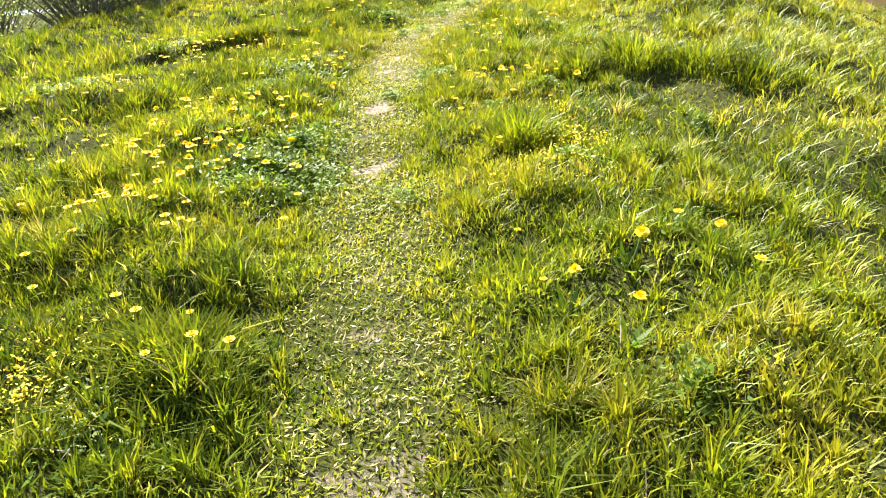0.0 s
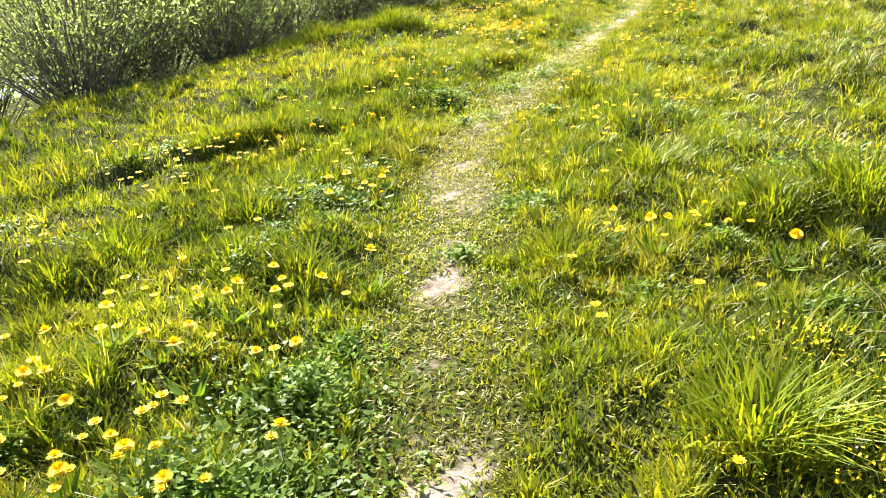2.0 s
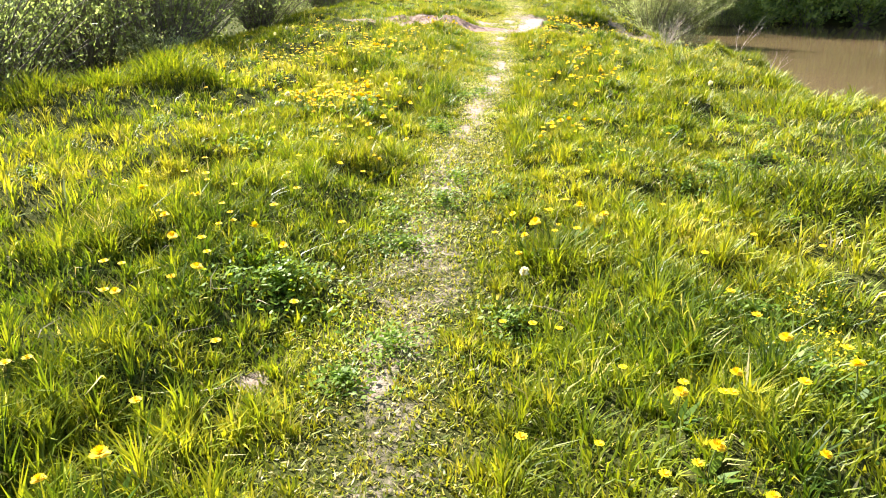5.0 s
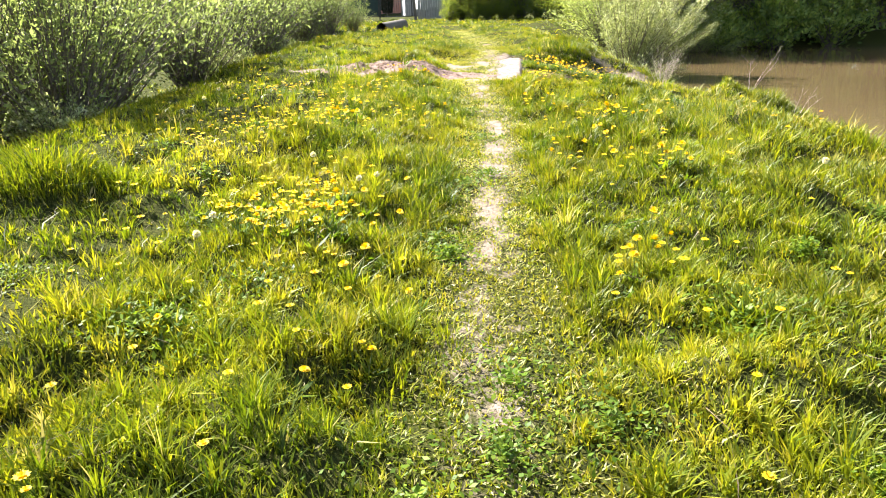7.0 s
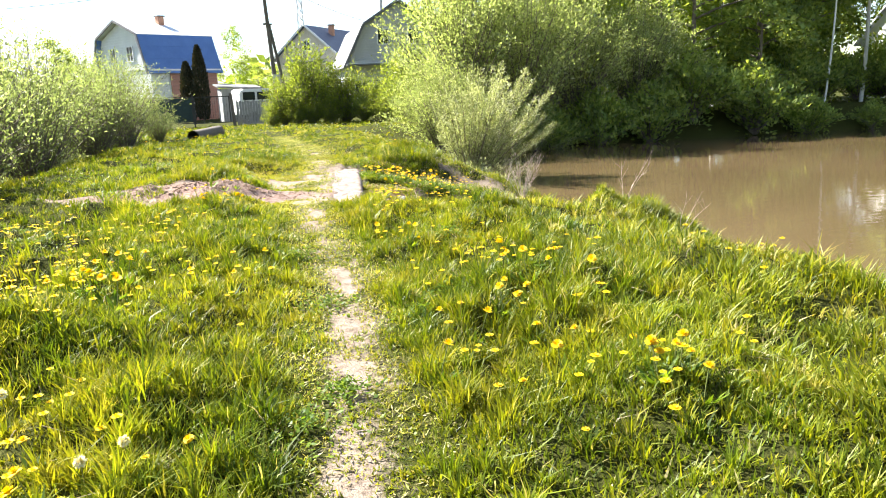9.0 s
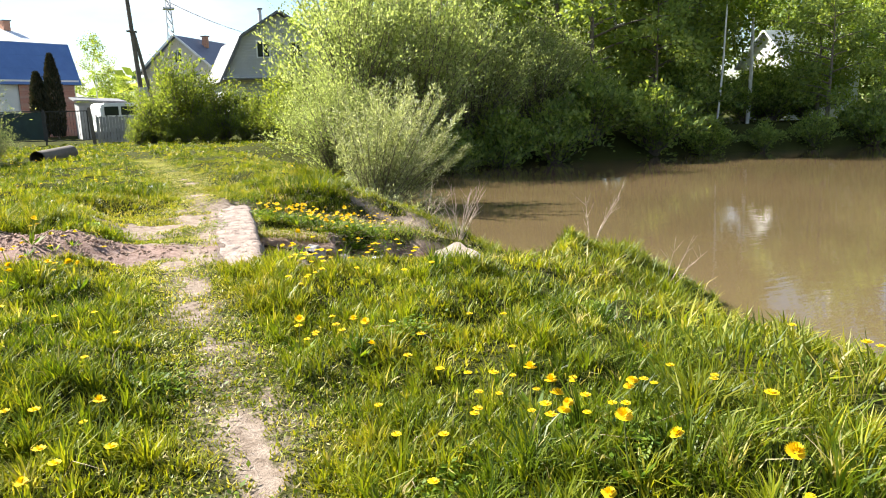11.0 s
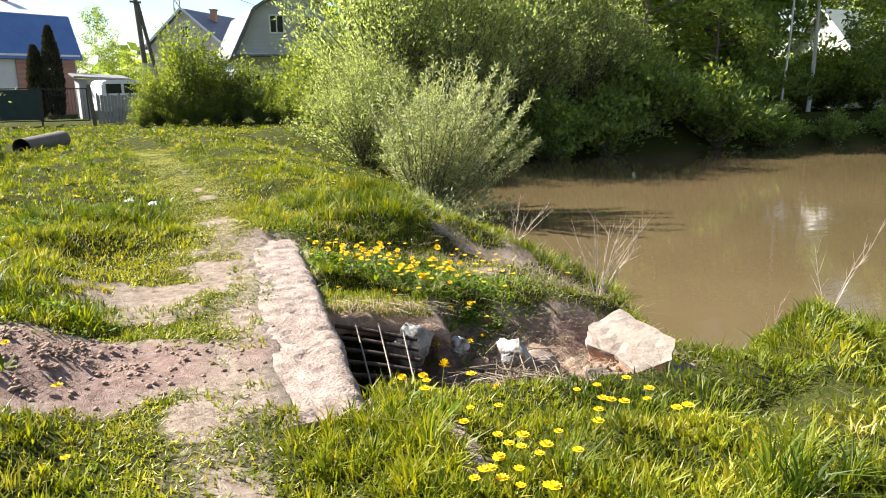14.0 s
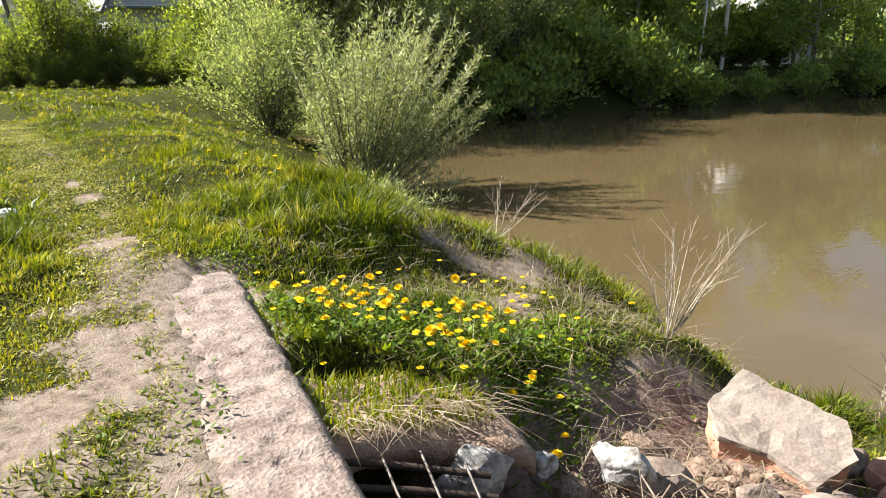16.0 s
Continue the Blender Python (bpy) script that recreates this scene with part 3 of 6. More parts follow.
build_water("pond_water", 3.2, 68, -33, 31, WATER_LEVEL, "still brown muddy pond water with reflections")
build_water("water_behind_bushes", -62, -12.5, -42, 33, LEFT_WATER, "still water glinting behind the bushes")


# ---- grass ----
rng = np.random.default_rng(7)


def blades(name, x, y, tall, wide, lean, vary, mat, label, curl=0.5, heading=None, foot=None):
    """Grass blades as bent tapering strips of real geometry, one mesh."""
    n = len(x)
    z = height(x, y) - 0.01 if foot is None else foot
    yaw = rng.uniform(0, 2 * np.pi, n) if heading is None else heading
    face = yaw + np.pi / 2 + rng.normal(0, 0.4, n)
    dx, dy = np.cos(yaw) * lean, np.sin(yaw) * lean
    sx, sy = np.cos(face) * wide * 0.5, np.sin(face) * wide * 0.5
    base = np.stack([x, y, z], axis=1)
    s = np.stack([sx, sy, np.zeros(n)], axis=1)
    mid = base + np.stack([dx * 0.25 * tall, dy * 0.25 * tall, tall * 0.5], axis=1)
    tip = base + np.stack([dx * tall, dy * tall, tall * (1 - curl * np.minimum(lean, 1.1) * 0.55)], axis=1)
    v = np.stack([base, mid + s, tip, mid - s], axis=1).reshape(-1, 3)
    i = np.arange(n)[:, None] * 4
    q = np.concatenate([i, i + 1, i + 2, i + 3], axis=1)
    ob = mesh_object(name, v, [q], mat, {"vary": np.repeat(vary, 4)})
    return tagged(ob, label, "grass", kind="stuff")


def tuft_field(x, y):
    """Height of the tussocks, 0..1."""
    a = smooth(0.5, 0.8, hash_noise(x, y, 0.36, 21))
    b = smooth(0.55, 0.85, hash_noise(x, y, 1.3, 22))
    return np.maximum(a * 0.8, b * 0.9)


def allowed(x, y):
    sx = shore_x(y)
    on_slab = (np.abs(x - beam_x(y) - 0.02) < 0.2) & (y > 10.9) & (y < 14.35)
    pit = (x > 1.2) & (x < 2.3) & (np.abs(y - 11.95) < 0.68)
    far = y > far_bank_y(x)
    wet = (x > sx + 0.05) & ~far
    return ~(on_slab | pit | wet)


def worn_turf(x, y):
    """1 on the trodden track, 0 in the meadow."""
    off = np.abs(x - track_x(y))
    worn = smooth(0.5, 0.12, off + (hash_noise(x, y, 0.25, 31) - 0.5) * 0.3) * smooth(40, 24, y)
    return np.maximum(worn, smooth(0.9, 0.3, np.abs(x - 0.5)) * smooth(10.2, 11.0, y) * smooth(15.0, 14.0, y) * 0.8)


def in_band(x, y, near, far):
    off = np.abs(x - track_x(y))
    d = np.where(y > 20, off + (y - 20) * 0.5, off)
    return (d >= near) & (d < far) & allowed(x, y)


def hue_of(x, y, worn, tuft):
    return 0.46 + (hash_noise(x, y, 0.9, 35) - 0.5) * 0.4 + (hash_noise(x, y, 0.2, 36) - 0.5) * 0.22 + worn * 0.16 - tuft * 0.1 - 0.07 * smooth(9, 13, y)


def grass_layer(name, tufts, each, x0, x1, y0, y1, near, far, wide, label, max_tall=1.0):
    """Grass that grows in small tufts whose blades fan out, with dark gaps between them."""
    x, y = rng.uniform(x0, x1, tufts), rng.uniform(y0, y1, tufts)
    keep = in_band(x, y, near, far)
    x, y = x[keep], y[keep]
    worn = worn_turf(x, y)
    keep = rng.random(len(x)) > np.maximum(bareness(x, y), worn * 0.6)
    x, y, worn = x[keep], y[keep], worn[keep]
    n = len(x)
    tuft = tuft_field(x, y) * (1 - worn)
    right = smooth(1.4, 3.2, x - track_x(y)) * (0.3 + 0.7 * smooth(12.5, 11.0, y))
    tall = 0.042 + 0.058 * hash_noise(x, y, 0.15, 33) ** 1.2 + 0.065 * tuft + 0.055 * right * hash_noise(x, y, 0.4, 34)
    tall = tall * (1 - 0.45 * smooth(1.5, 1.7, x) * smooth(4.6, 4.2, x) * smooth(12.2, 12.6, y) * smooth(15, 14.2, y))
    tall = tall * (1 - worn) + worn * 0.026
    tall = tall * (1 - 0.7 * smooth(1.3, 1.6, x) * smooth(4.1, 3.6, x) * smooth(9.6, 10.4, y) * smooth(12.6, 12.2, y))
    tall = tall * np.exp(np.minimum(rng.normal(0, 0.36, n), 0.6)) * max_tall
    hue = hue_of(x, y, worn, tuft) + rng.normal(0, 0.14, n)
    dry = rng.random(n) < 0.012 + 0.03 * right
    count = np.maximum(3, rng.poisson(each * np.clip(0.5 + 5 * tall, 0.6, 1.5)))
    k = np.repeat(np.arange(n), count)
    m = len(k)
    radius = (0.03 + 0.25 * tall)[k]
    a = rng.uniform(0, 2 * np.pi, m)
    d = np.minimum(np.abs(rng.normal(0, 0.6, m)), 1.5)
    bx, by = x[k] + np.cos(a) * d * radius, y[k] + np.sin(a) * d * radius
    height_ = tall[k] * rng.uniform(0.5, 1.2, m) * (1 - 0.2 * np.minimum(d, 1))
    lean = 0.1 + 0.45 * d + np.abs(rng.normal(0, 0.3, m)) + 0.2 * right[k]
    vary = np.clip(hue[k] + rng.normal(0, 0.12, m), 0, 0.8)
    # pale blades: dry straw, and also sun glints put in as colour
    vary = np.where(dry[k] & (rng.random(m) < 0.6) | (rng.random(m) < 0.02), rng.uniform(0.86, 1, m), vary)
    ok = allowed(bx, by) & (rng.random(m) > bareness(bx, by) * 1.02)
    heading = a + rng.normal(0, 0.7, m)
    w = wide * rng.uniform(0.6, 1.4, m)
    return blades(name, bx[ok], by[ok], height_[ok], w[ok], lean[ok], vary[ok], GRASS, label, 0.5, heading[ok])


def short_sward(name, count, x0, x1, y0, y1, near, far, label):
    """The low dense bottom growth between the tufts: one narrow triangle a blade."""
    x, y = rng.uniform(x0, x1, count), rng.uniform(y0, y1, count)
    keep = in_band(x, y, near, far) & (rng.random(count) > bareness(x, y) * 1.02)
    x, y = x[keep], y[keep]
    n = len(x)
    worn = worn_turf(x, y)
    tall = (0.03 + 0.035 * hash_noise(x, y, 0.2, 38)) * (1 - 0.5 * worn) * rng.uniform(0.6, 1.3, n)
    a = rng.uniform(0, 2 * np.pi, n)
    lean = np.abs(rng.normal(0.6, 0.4, n))
    w = rng.uniform(0.004, 0.008, n)
    z = height(x, y) - 0.004
    f = a + np.pi / 2 + rng.normal(0, 0.5, n)
    sx, sy = np.cos(f) * w, np.sin(f) * w
    v = np.stack([np.stack([x - sx, y - sy, z], 1), np.stack([x + sx, y + sy, z], 1), np.stack([x + np.cos(a) * lean * tall, y + np.sin(a) * lean * tall, z + tall], 1)], axis=1)
    vary = np.clip(hue_of(x, y, worn, 0.0) - 0.1 + rng.normal(0, 0.13, n), 0, 0.8)
    vary = np.where(rng.random(n) < 0.03 + 0.08 * worn, rng.uniform(0.86, 1, n), vary)
    ob = mesh_object(name, v.reshape(-1, 3), [np.arange(3 * n).reshape(-1, 3)], GRASS, {"vary": np.repeat(vary, 3)})
    return tagged(ob, label, "grass", kind="stuff")


grass_layer("meadow_grass", 30000, 29, -2.6, 4.6, -10.2, 16.0, 0.0, 2.1, 0.0072, "tufted green and yellow-green meadow grass beside the path")
grass_layer("meadow_grass", 26500, 13, -5.6, 7.8, -10.2, 20.0, 2.1, 7.0, 0.0105, "longer tussocky meadow grass on the bank")
grass_layer("meadow_grass", 5200, 14, -3.0, 5.6, 16.0, 25.0, 0.0, 4.8, 0.0125, "dense short green grass beyond the culvert", 0.7)
grass_layer("meadow_grass", 6500, 10, -7.0, 8.0, 24.0, 46.0, 0.0, 16.0, 0.026, "mown-looking green grass beyond the culvert", 0.85)
grass_layer("meadow_grass", 2600, 10, -9.5, 3.0, -9.0, 24.0, 5.8, 14.0, 0.02, "rough grass on the lower slope", 1.3)
grass_layer("meadow_grass", 2800, 11, -5.6, 6.6, -17.0, -10.2, 0.0, 8.0, 0.03, "rough meadow grass farther back along the bank", 1.1)
short_sward("bottom_grass", 430000, -2.6, 4.6, -10.2, 16.0, 0.0, 2.1, "low dense green bottom grass in the meadow")
short_sward("bottom_grass", 70000, -4.5, 6.0, 16.0, 32.0, 0.0, 2.6, "low green bottom grass beyond the culvert")
short_sward("bottom_grass", 190000, -5.6, 6.8, -10.2, 25.0, 2.1, 5.8, "low green bottom grass on the bank")


def trodden_turf():
    """Short clover, plantain and clipped blades on the path itself."""
    n = 100000
    y = rng.uniform(-10.2, 24, n)
    x = track_x(y) + rng.normal(0, 0.34, n)
    b = bareness(x, y)
    keep = (rng.random(n) > b * 0.97) & allowed(x, y) & (dug_earth(x, y) < 0.4) & (hash_noise(x, y, 0.12, 41) + rng.normal(0, 0.12, n) > 0.2)
    x, y = x[keep], y[keep]
    n = len(x)
    a = rng.uniform(0, 6.283, n)
    at = np.stack([x, y, height(x, y) + rng.uniform(0.0, 0.014, n)], axis=1)
    al = np.stack([np.cos(a), np.sin(a), rng.uniform(0.02, 0.6, n)], axis=1)
    sd = np.stack([-np.sin(a), np.cos(a), rng.normal(0, 0.5, n)], axis=1)
    vary = np.clip(rng.normal(0.4, 0.1, n) + (hash_noise(x, y, 0.3, 42) - 0.5) * 0.35, 0, 0.85)
    vary = np.where(rng.random(n) < 0.28, rng.uniform(0.88, 1, n), vary)
    ob = leaves_object("trodden_turf", at, al, sd, rng.uniform(0.016, 0.045, n), rng.uniform(0.004, 0.009, n), vary, GRASS)
    tagged(ob, "short trodden yellow-green turf on the footpath", "turf", kind="stuff")


trodden_turf()


def tussocks(name, spots, mat, label, vary_mid):
    """Dense tufts whose blades fan out. spots: x, y, radius, height, blades."""
    xs, ys, ts, ls, hs = [], [], [], [], []
    for px, py, r, hgt, n in spots:
        a = rng.uniform(0, 2 * np.pi, n)
        d = np.sqrt(rng.random(n)) * r
        xs.append(px + np.cos(a) * d)
        ys.append(py + np.sin(a) * d)
        ts.append(hgt * rng.uniform(0.4, 1.15, n) * (1 - 0.35 * (d / r) ** 2))
        ls.append(0.15 + 0.35 * d / r + np.abs(rng.normal(0, 0.25, n)))
        hs.append(a + rng.normal(0, 0.9, n))
    x, y, t, l, h = (np.concatenate(q) for q in (xs, ys, ts, ls, hs))
    vary = np.clip(rng.normal(vary_mid, 0.14, len(x)), 0, 0.8)
    return blades(name, x, y, t, np.full(len(x), 0.0095), l, vary, mat, label, 0.6, h)


def random_spots(n, x0, x1, y0, y1, gap, r, hgt, blades_each):
    out = []
    for _ in range(n * 4):
        px, py = rng.uniform(x0, x1), rng.uniform(y0, y1)
        if not (1.4 < px < 4.6 and 8.7 < py < 14.6) and abs(px - track_x(py)) > gap and bool(allowed(np.array([px]), np.array([py]))[0]) and len(out) < n:
            k = rng.uniform(0.6, 1.3)
            out.append((px, py, r * k, hgt * k, int(blades_each * k)))
    return out


tussocks("grass_tussock", [(1.38, -7.45, .26, .2, 700), (2.13, -4.88, .2, .3, 500), (1.62, -2.15, .2, .34, 500), (1.3, -3.4, .26, .2, 600), (0.8, 0.75, .25, .18, 500),
                           (-2.95, 4.8, .4, .34, 1000), (-3.5, 4.5, .4, .3, 800), (-2.5, 5.0, .3, .22, 500), (-4.0, 4.0, .4, .28, 600), (-4.4, 3.5, .4, .26, 500), (2.3, -2.95, .22, .24, 500), (2.75, -2.75, .3, .28, 700), (3.3, -2.8, .35, .28, 800), (3.7, -3.0, .3, .26, 500), (-1.2, -1.0, .18, .16, 300), (-1.5, -1.4, .2, .16, 300), (-1.9, -1.9, .22, .18, 350), (-0.62, -3.3, .16, .18, 300), (-1.15, -4.35, .2, .18, 320), (-0.55, -2.4, .14, .15, 240), (2.55, 1.6, .25, .2, 400),
                           (-1.1, -3.9, .25, .22, 500), (0.1, -4.0, .2, .2, 300), (1.38, 2.6, .2, .2, 350), (4.5, 9.4, .35, .3, 600), (4.9, 9.9, .35, .32, 700), (5.3, 10.3, .3, .34, 600),
                           (3.2, 15.7, .35, .35, 700), (3.6, 18.0, .4, .4, 700), (2.9, 15.0, .3, .3, 500), (2.0, 13.5, .4, .13, 500), (2.4, 13.0, .4, .12, 500), (2.8, 13.5, .45, .12, 500), (1.8, 13.0, .25, .13, 300), (3.2, 13.0, .3, .12, 300), (4.9, 12.4, .25, .3, 450), (5.2, 12.0, .3, .22, 500), (4.9, 11.4, .3, .18, 450), (4.5, 11.2, .3, .2, 450), (3.6, 10.75, .3, .13, 420), (3.1, 10.6, .3, .11, 420), (2.6, 10.55, .3, .1, 380), (3.95, 10.95, .3, .14, 420), (5.4, 11.3, .35, .3, 500), (5.7, 11.9, .3, .3, 450)],
         GRASS, "tall dense dark-green tufts of grass", 0.32)
tussocks("grass_tussock", random_spots(170, -3.2, 4.8, -8.5, 15.5, 0.45, 0.2, 0.13, 170), GRASS, "scattered green tufts in the meadow", 0.34)
tussocks("grass_tussock", random_spots(90, 2.2, 5.8, 4.0, 20.0, 0.5, 0.3, 0.2, 220), GRASS, "long bending grass on the pond bank", 0.38)


def straw():
    x = np.concatenate([rng.uniform(-2.8, 5.2, 1700), rng.normal(2.75, 0.6, 2000), rng.uniform(1.9, 4.7, 2600)])
    y = np.concatenate([rng.uniform(-8.5, 16, 1700), rng.normal(11.9, 0.42, 2000), rng.uniform(12.2, 15.0, 2600)])
    keep = ~((x < 2.15) & (np.abs(y - 11.95) < 0.62) & (x > 1.2)) & ((x < shore_x(y)) & (np.abs(x - track_x(y)) > 0.5)) & ~((np.abs(x - beam_x(y)) < 0.25) & (y > 10.9) & (y < 14.5))
    x, y = x[keep], y[keep]
    n = len(x)
    return blades("dry_straw", x, y, rng.uniform(0.06, 0.18, n), rng.uniform(0.003, 0.006, n), rng.uniform(0.7, 2.6, n), rng.random(n), STRAW, "pale dry stalks lying in the grass", 0.75)


straw()


def herbs(name, spots, mat, label, size=0.035, up=0.10):
    """Low broad-leaved weeds: many small leaves. spots: x, y, radius, leaves."""
    at, al, sd = [], [], []
    for px, py, r, n in spots:
        a, d = rng.uniform(0, 2 * np.pi, n), np.minimum(np.abs(rng.normal(0, 0.62, n)), 1.6) * r
        x, y = px + np.cos(a) * d, py + np.sin(a) * d
        z = height(x, y) + rng.uniform(0.01, up, n) * np.maximum(0.25, 1.1 - 0.6 * d / r)
        at.append(np.stack([x, y, z], axis=1))
        b = rng.uniform(0, 2 * np.pi, n)
        al.append(np.stack([np.cos(b), np.sin(b), rng.uniform(-0.2, 0.8, n)], axis=1))
        sd.append(np.stack([-np.sin(b), np.cos(b), rng.normal(0, 0.35, n)], axis=1))
    at, al, sd = np.concatenate(at), np.concatenate(al), np.concatenate(sd)
    n = len(at)
    ob = leaves_object(name, at, al, sd, size * rng.uniform(0.6, 1.6, n), size * 0.55 * rng.uniform(0.6, 1.4, n), rng.random(n), mat)
    return tagged(ob, label, "weeds", kind="stuff")


herbs("leafy_weeds", [(0.72, -5.5, .42, 4200), (0.6, -4.9, .35, 1800), (1.38, 2.6, .3, 700), (-0.6, 0.3, .4, 900), (-1.4, 2.7, .4, 900), (0.9, -2.6, .3, 600), (-0.4, -2.9, .4, 1000), (1.7, 0.2, .4, 700),
                      (2.3, 13.3, .75, 2600), (3.0, 13.0, .6, 1200), (1.9, 13.6, .35, 800), (2.7, 12.7, .35, 600), (3.2, 15.7, .5, 1500), (4.9, 11.7, .4, 900)], HERB, "low broad-leaved dark green weeds", 0.033, 0.10)
herbs("leafy_weeds", [h for h in [(float(rng.uniform(-2.8, 3.4)), float(rng.uniform(-8, 15)), float(rng.uniform(.15, .45)), 330) for _ in range(110)] if not (h[0] > 0.2 and 10.0 < h[1] < 12.6)], HERB, "scattered clover and small weeds in the turf", 0.028, 0.07)
herbs("small_yellow_flowers", [(2.5, -4.95, .5, 420), (2.35, -4.4, .3, 180), (1.0, -7.8, .4, 420), (2.4, -5.6, .4, 180), (1.9, 0.2, .35, 160), (1.75, -0.4, .3, 140), (1.45, 2.7, .25, 70), (2.2, -2.6, .5, 130)], PETAL, "clusters of tiny yellow flowers in the grass", 0.016, 0.16)


# ---- dandelions ----
def dandelion_meshes():
    def flower():
        at, al, sd, ln, wd = [], [], [], [], []
        for ring, (k, tilt, size) in enumerate([(20, 0.14, 0.023), (18, 0.5, 0.020), (13, 0.9, 0.016), (7, 1.3, 0.012)]):
            for i in range(k):
                a = 2 * math.pi * (i + 0.4 * ring) / k
                c = (math.cos(a), math.sin(a))
                al.append((c[0] * math.cos(tilt), c[1] * math.cos(tilt), math.sin(tilt)))
                sd.append((-c[1], c[0], 0))
                at.append((c[0] * 0.002, c[1] * 0.002, 0.003 * ring))
                ln.append(size)
                wd.append(size * 0.5)
        n = len(at)
        return leaves_object("flower_head", np.array(at), np.array(al), np.array(sd), np.array(ln), np.array(wd), rng.random(n), PETAL)

    def rosette():
        k = 9
        a = np.arange(k) * 2 * np.pi / k + rng.normal(0, 0.2, k)
        al = np.stack([np.cos(a), np.sin(a), rng.uniform(0.25, 0.8, k)], axis=1)
        sd = np.stack([-np.sin(a), np.cos(a), np.zeros(k)], axis=1)
        return leaves_object("leaf_rosette", np.zeros((k, 3)), al, sd, rng.uniform(0.07, 0.125, k), rng.uniform(0.014, 0.024, k), rng.random(k), HERB)

    return flower(), rosette()


def dandelion(label, m, group):
    root = thing("dandelion", m, label, "flower", group)
    v, q = tube_arrays([(0, 0, -0.01), (0.006, 0.002, 0.06), (0.002, 0.0, 0.13)], [0.0022, 0.002, 0.002], 4)
    stem = mesh_object("stem", v, [q], STALK, {"vary": np.full(len(v), 0.4)})
    stem.parent = root
    head, leaves = dandelion_meshes()
    head.parent = root
    head.matrix_basis = pose(0.002, 0, 0.13, 8, -6, 0)
    leaves.parent = root
    return root


# drifts of dandelions: x, y, spread, count
DRIFTS = [(-0.95, 4.4, .42, 42), (-1.05, 4.0, .3, 26), (-1.3, 7.5, .55, 40), (-2.0, 6.2, .5, 16), (1.75, 6.8, .3, 11), (1.65, 6.05, .3, 9), (1.63, 4.66, .16, 9), (1.05, 3.2, .18, 9), (1.4, 5.2, .3, 8),
          (2.0, 13.4, .4, 28), (2.5, 12.95, .42, 32), (3.0, 13.5, .45, 18), (2.2, 12.9, .3, 10), (1.5, 10.55, .12, 4), (-0.4, 11.1, .2, 8), (-0.2, 10.4, .3, 7), (2.15, 11.05, .12, 4), (-1.5, -2.6, .5, 22), (-0.3, -2.9, .35, 14), (-0.9, -1.6, .5, 10),
          (0.35, -5.6, .4, 22), (-0.2, -5.0, .4, 14), (0.4, -6.6, .3, 9), (0.2, -4.2, .4, 12), (-1.2, -4.6, .5, 14), (1.9, -3.3, .4, 8), (2.6, -6.3, .5, 7), (0.75, 0.9, .2, 7), (-0.7, 0.2, .5, 14),
          (1.3, -0.7, .5, 8), (2.2, 12.5, .2, 3), (-0.6, 2.6, .5, 10), (1.1, 8.6, .35, 10), (-1.8, 9.5, .7, 22), (-0.8, 9.0, .4, 12), (1.41, 9.65, .2, 16), (2.20, 10.09, .2, 7), (3.2, 6.6, .5, 7), (-1.7, 5.4, .8, 34), (-1.5, 7.2, .8, 40), (-2.0, 8.6, .7, 26), (1.5, 7.3, .4, 9), (0.2, 17.5, 1.6, 16), (2.6, 18.0, 1.2, 14), (-1.2, 21, 1.5, 14)]


def build_dandelions():
    first = dandelion("yellow dandelion in bloom on a short stem in the grass", pose(-0.95, 4.4, 0), "dandelions in the meadow")
    first.matrix_world = pose(-0.9, 4.3, float(height(-0.9, 4.3)))
    spots = []
    for px, py, r, n in DRIFTS:
        for _ in range(int(n * 1.7)):
            x, y = rng.normal(px, r * 0.8), rng.normal(py, r * 0.8)
            if abs(x - track_x(y)) > 0.22 and x < shore_x(y) - 0.3 and abs(x - beam_x(y)) > 0.25:
                spots.append((x, y))
    near = [s for s in spots if s[1] < 13.9 and abs(s[0] - track_x(s[1])) < 1.9][::2][:295]
    for x, y in near:
        k = rng.uniform(0.9, 1.4)
        m = pose(x, y, float(height(x, y)), rng.normal(0, 9), rng.normal(0, 9), rng.uniform(0, 360))
        ob = copy_thing(first, m)
        ob.scale = (k, k, k * rng.uniform(0.8, 1.4))
    rest = [s for s in spots if s not in set(near)]
    rest += [(float(rng.uniform(-3, 2.3)), float(rng.uniform(-8, 11))) for _ in range(300)]
    rest = [(x, y) for x, y in rest if abs(x - track_x(y)) > 0.4 and not (0.9 < x < 4.2 and 10.6 < y < 12.6) and x < shore_x(y) - 0.4]
    at, al, sd, ln = [], [], [], []
    for x, y in rest:
        z = float(height(x, y)) + rng.uniform(0.09, 0.2)
        s = rng.uniform(0.018, 0.028)
        for i in range(16):
            a, tilt, reach = (i * 0.6283, 0.12, s) if i < 10 else (i * 1.047, 0.75, s * 0.72)
            at.append((x, y, z))
            al.append((math.cos(a), math.sin(a), tilt))
            sd.append((-math.sin(a), math.cos(a), 0))
            ln.append(reach)
    n = len(at)
    ob = leaves_object("dandelion_flowers", np.array(at), np.array(al), np.array(sd), np.array(ln), np.array(ln) * 0.75, rng.random(n), PETAL)
    tagged(ob, "many more small yellow dandelion blooms in the grass", "flowers", kind="stuff")


build_dandelions()


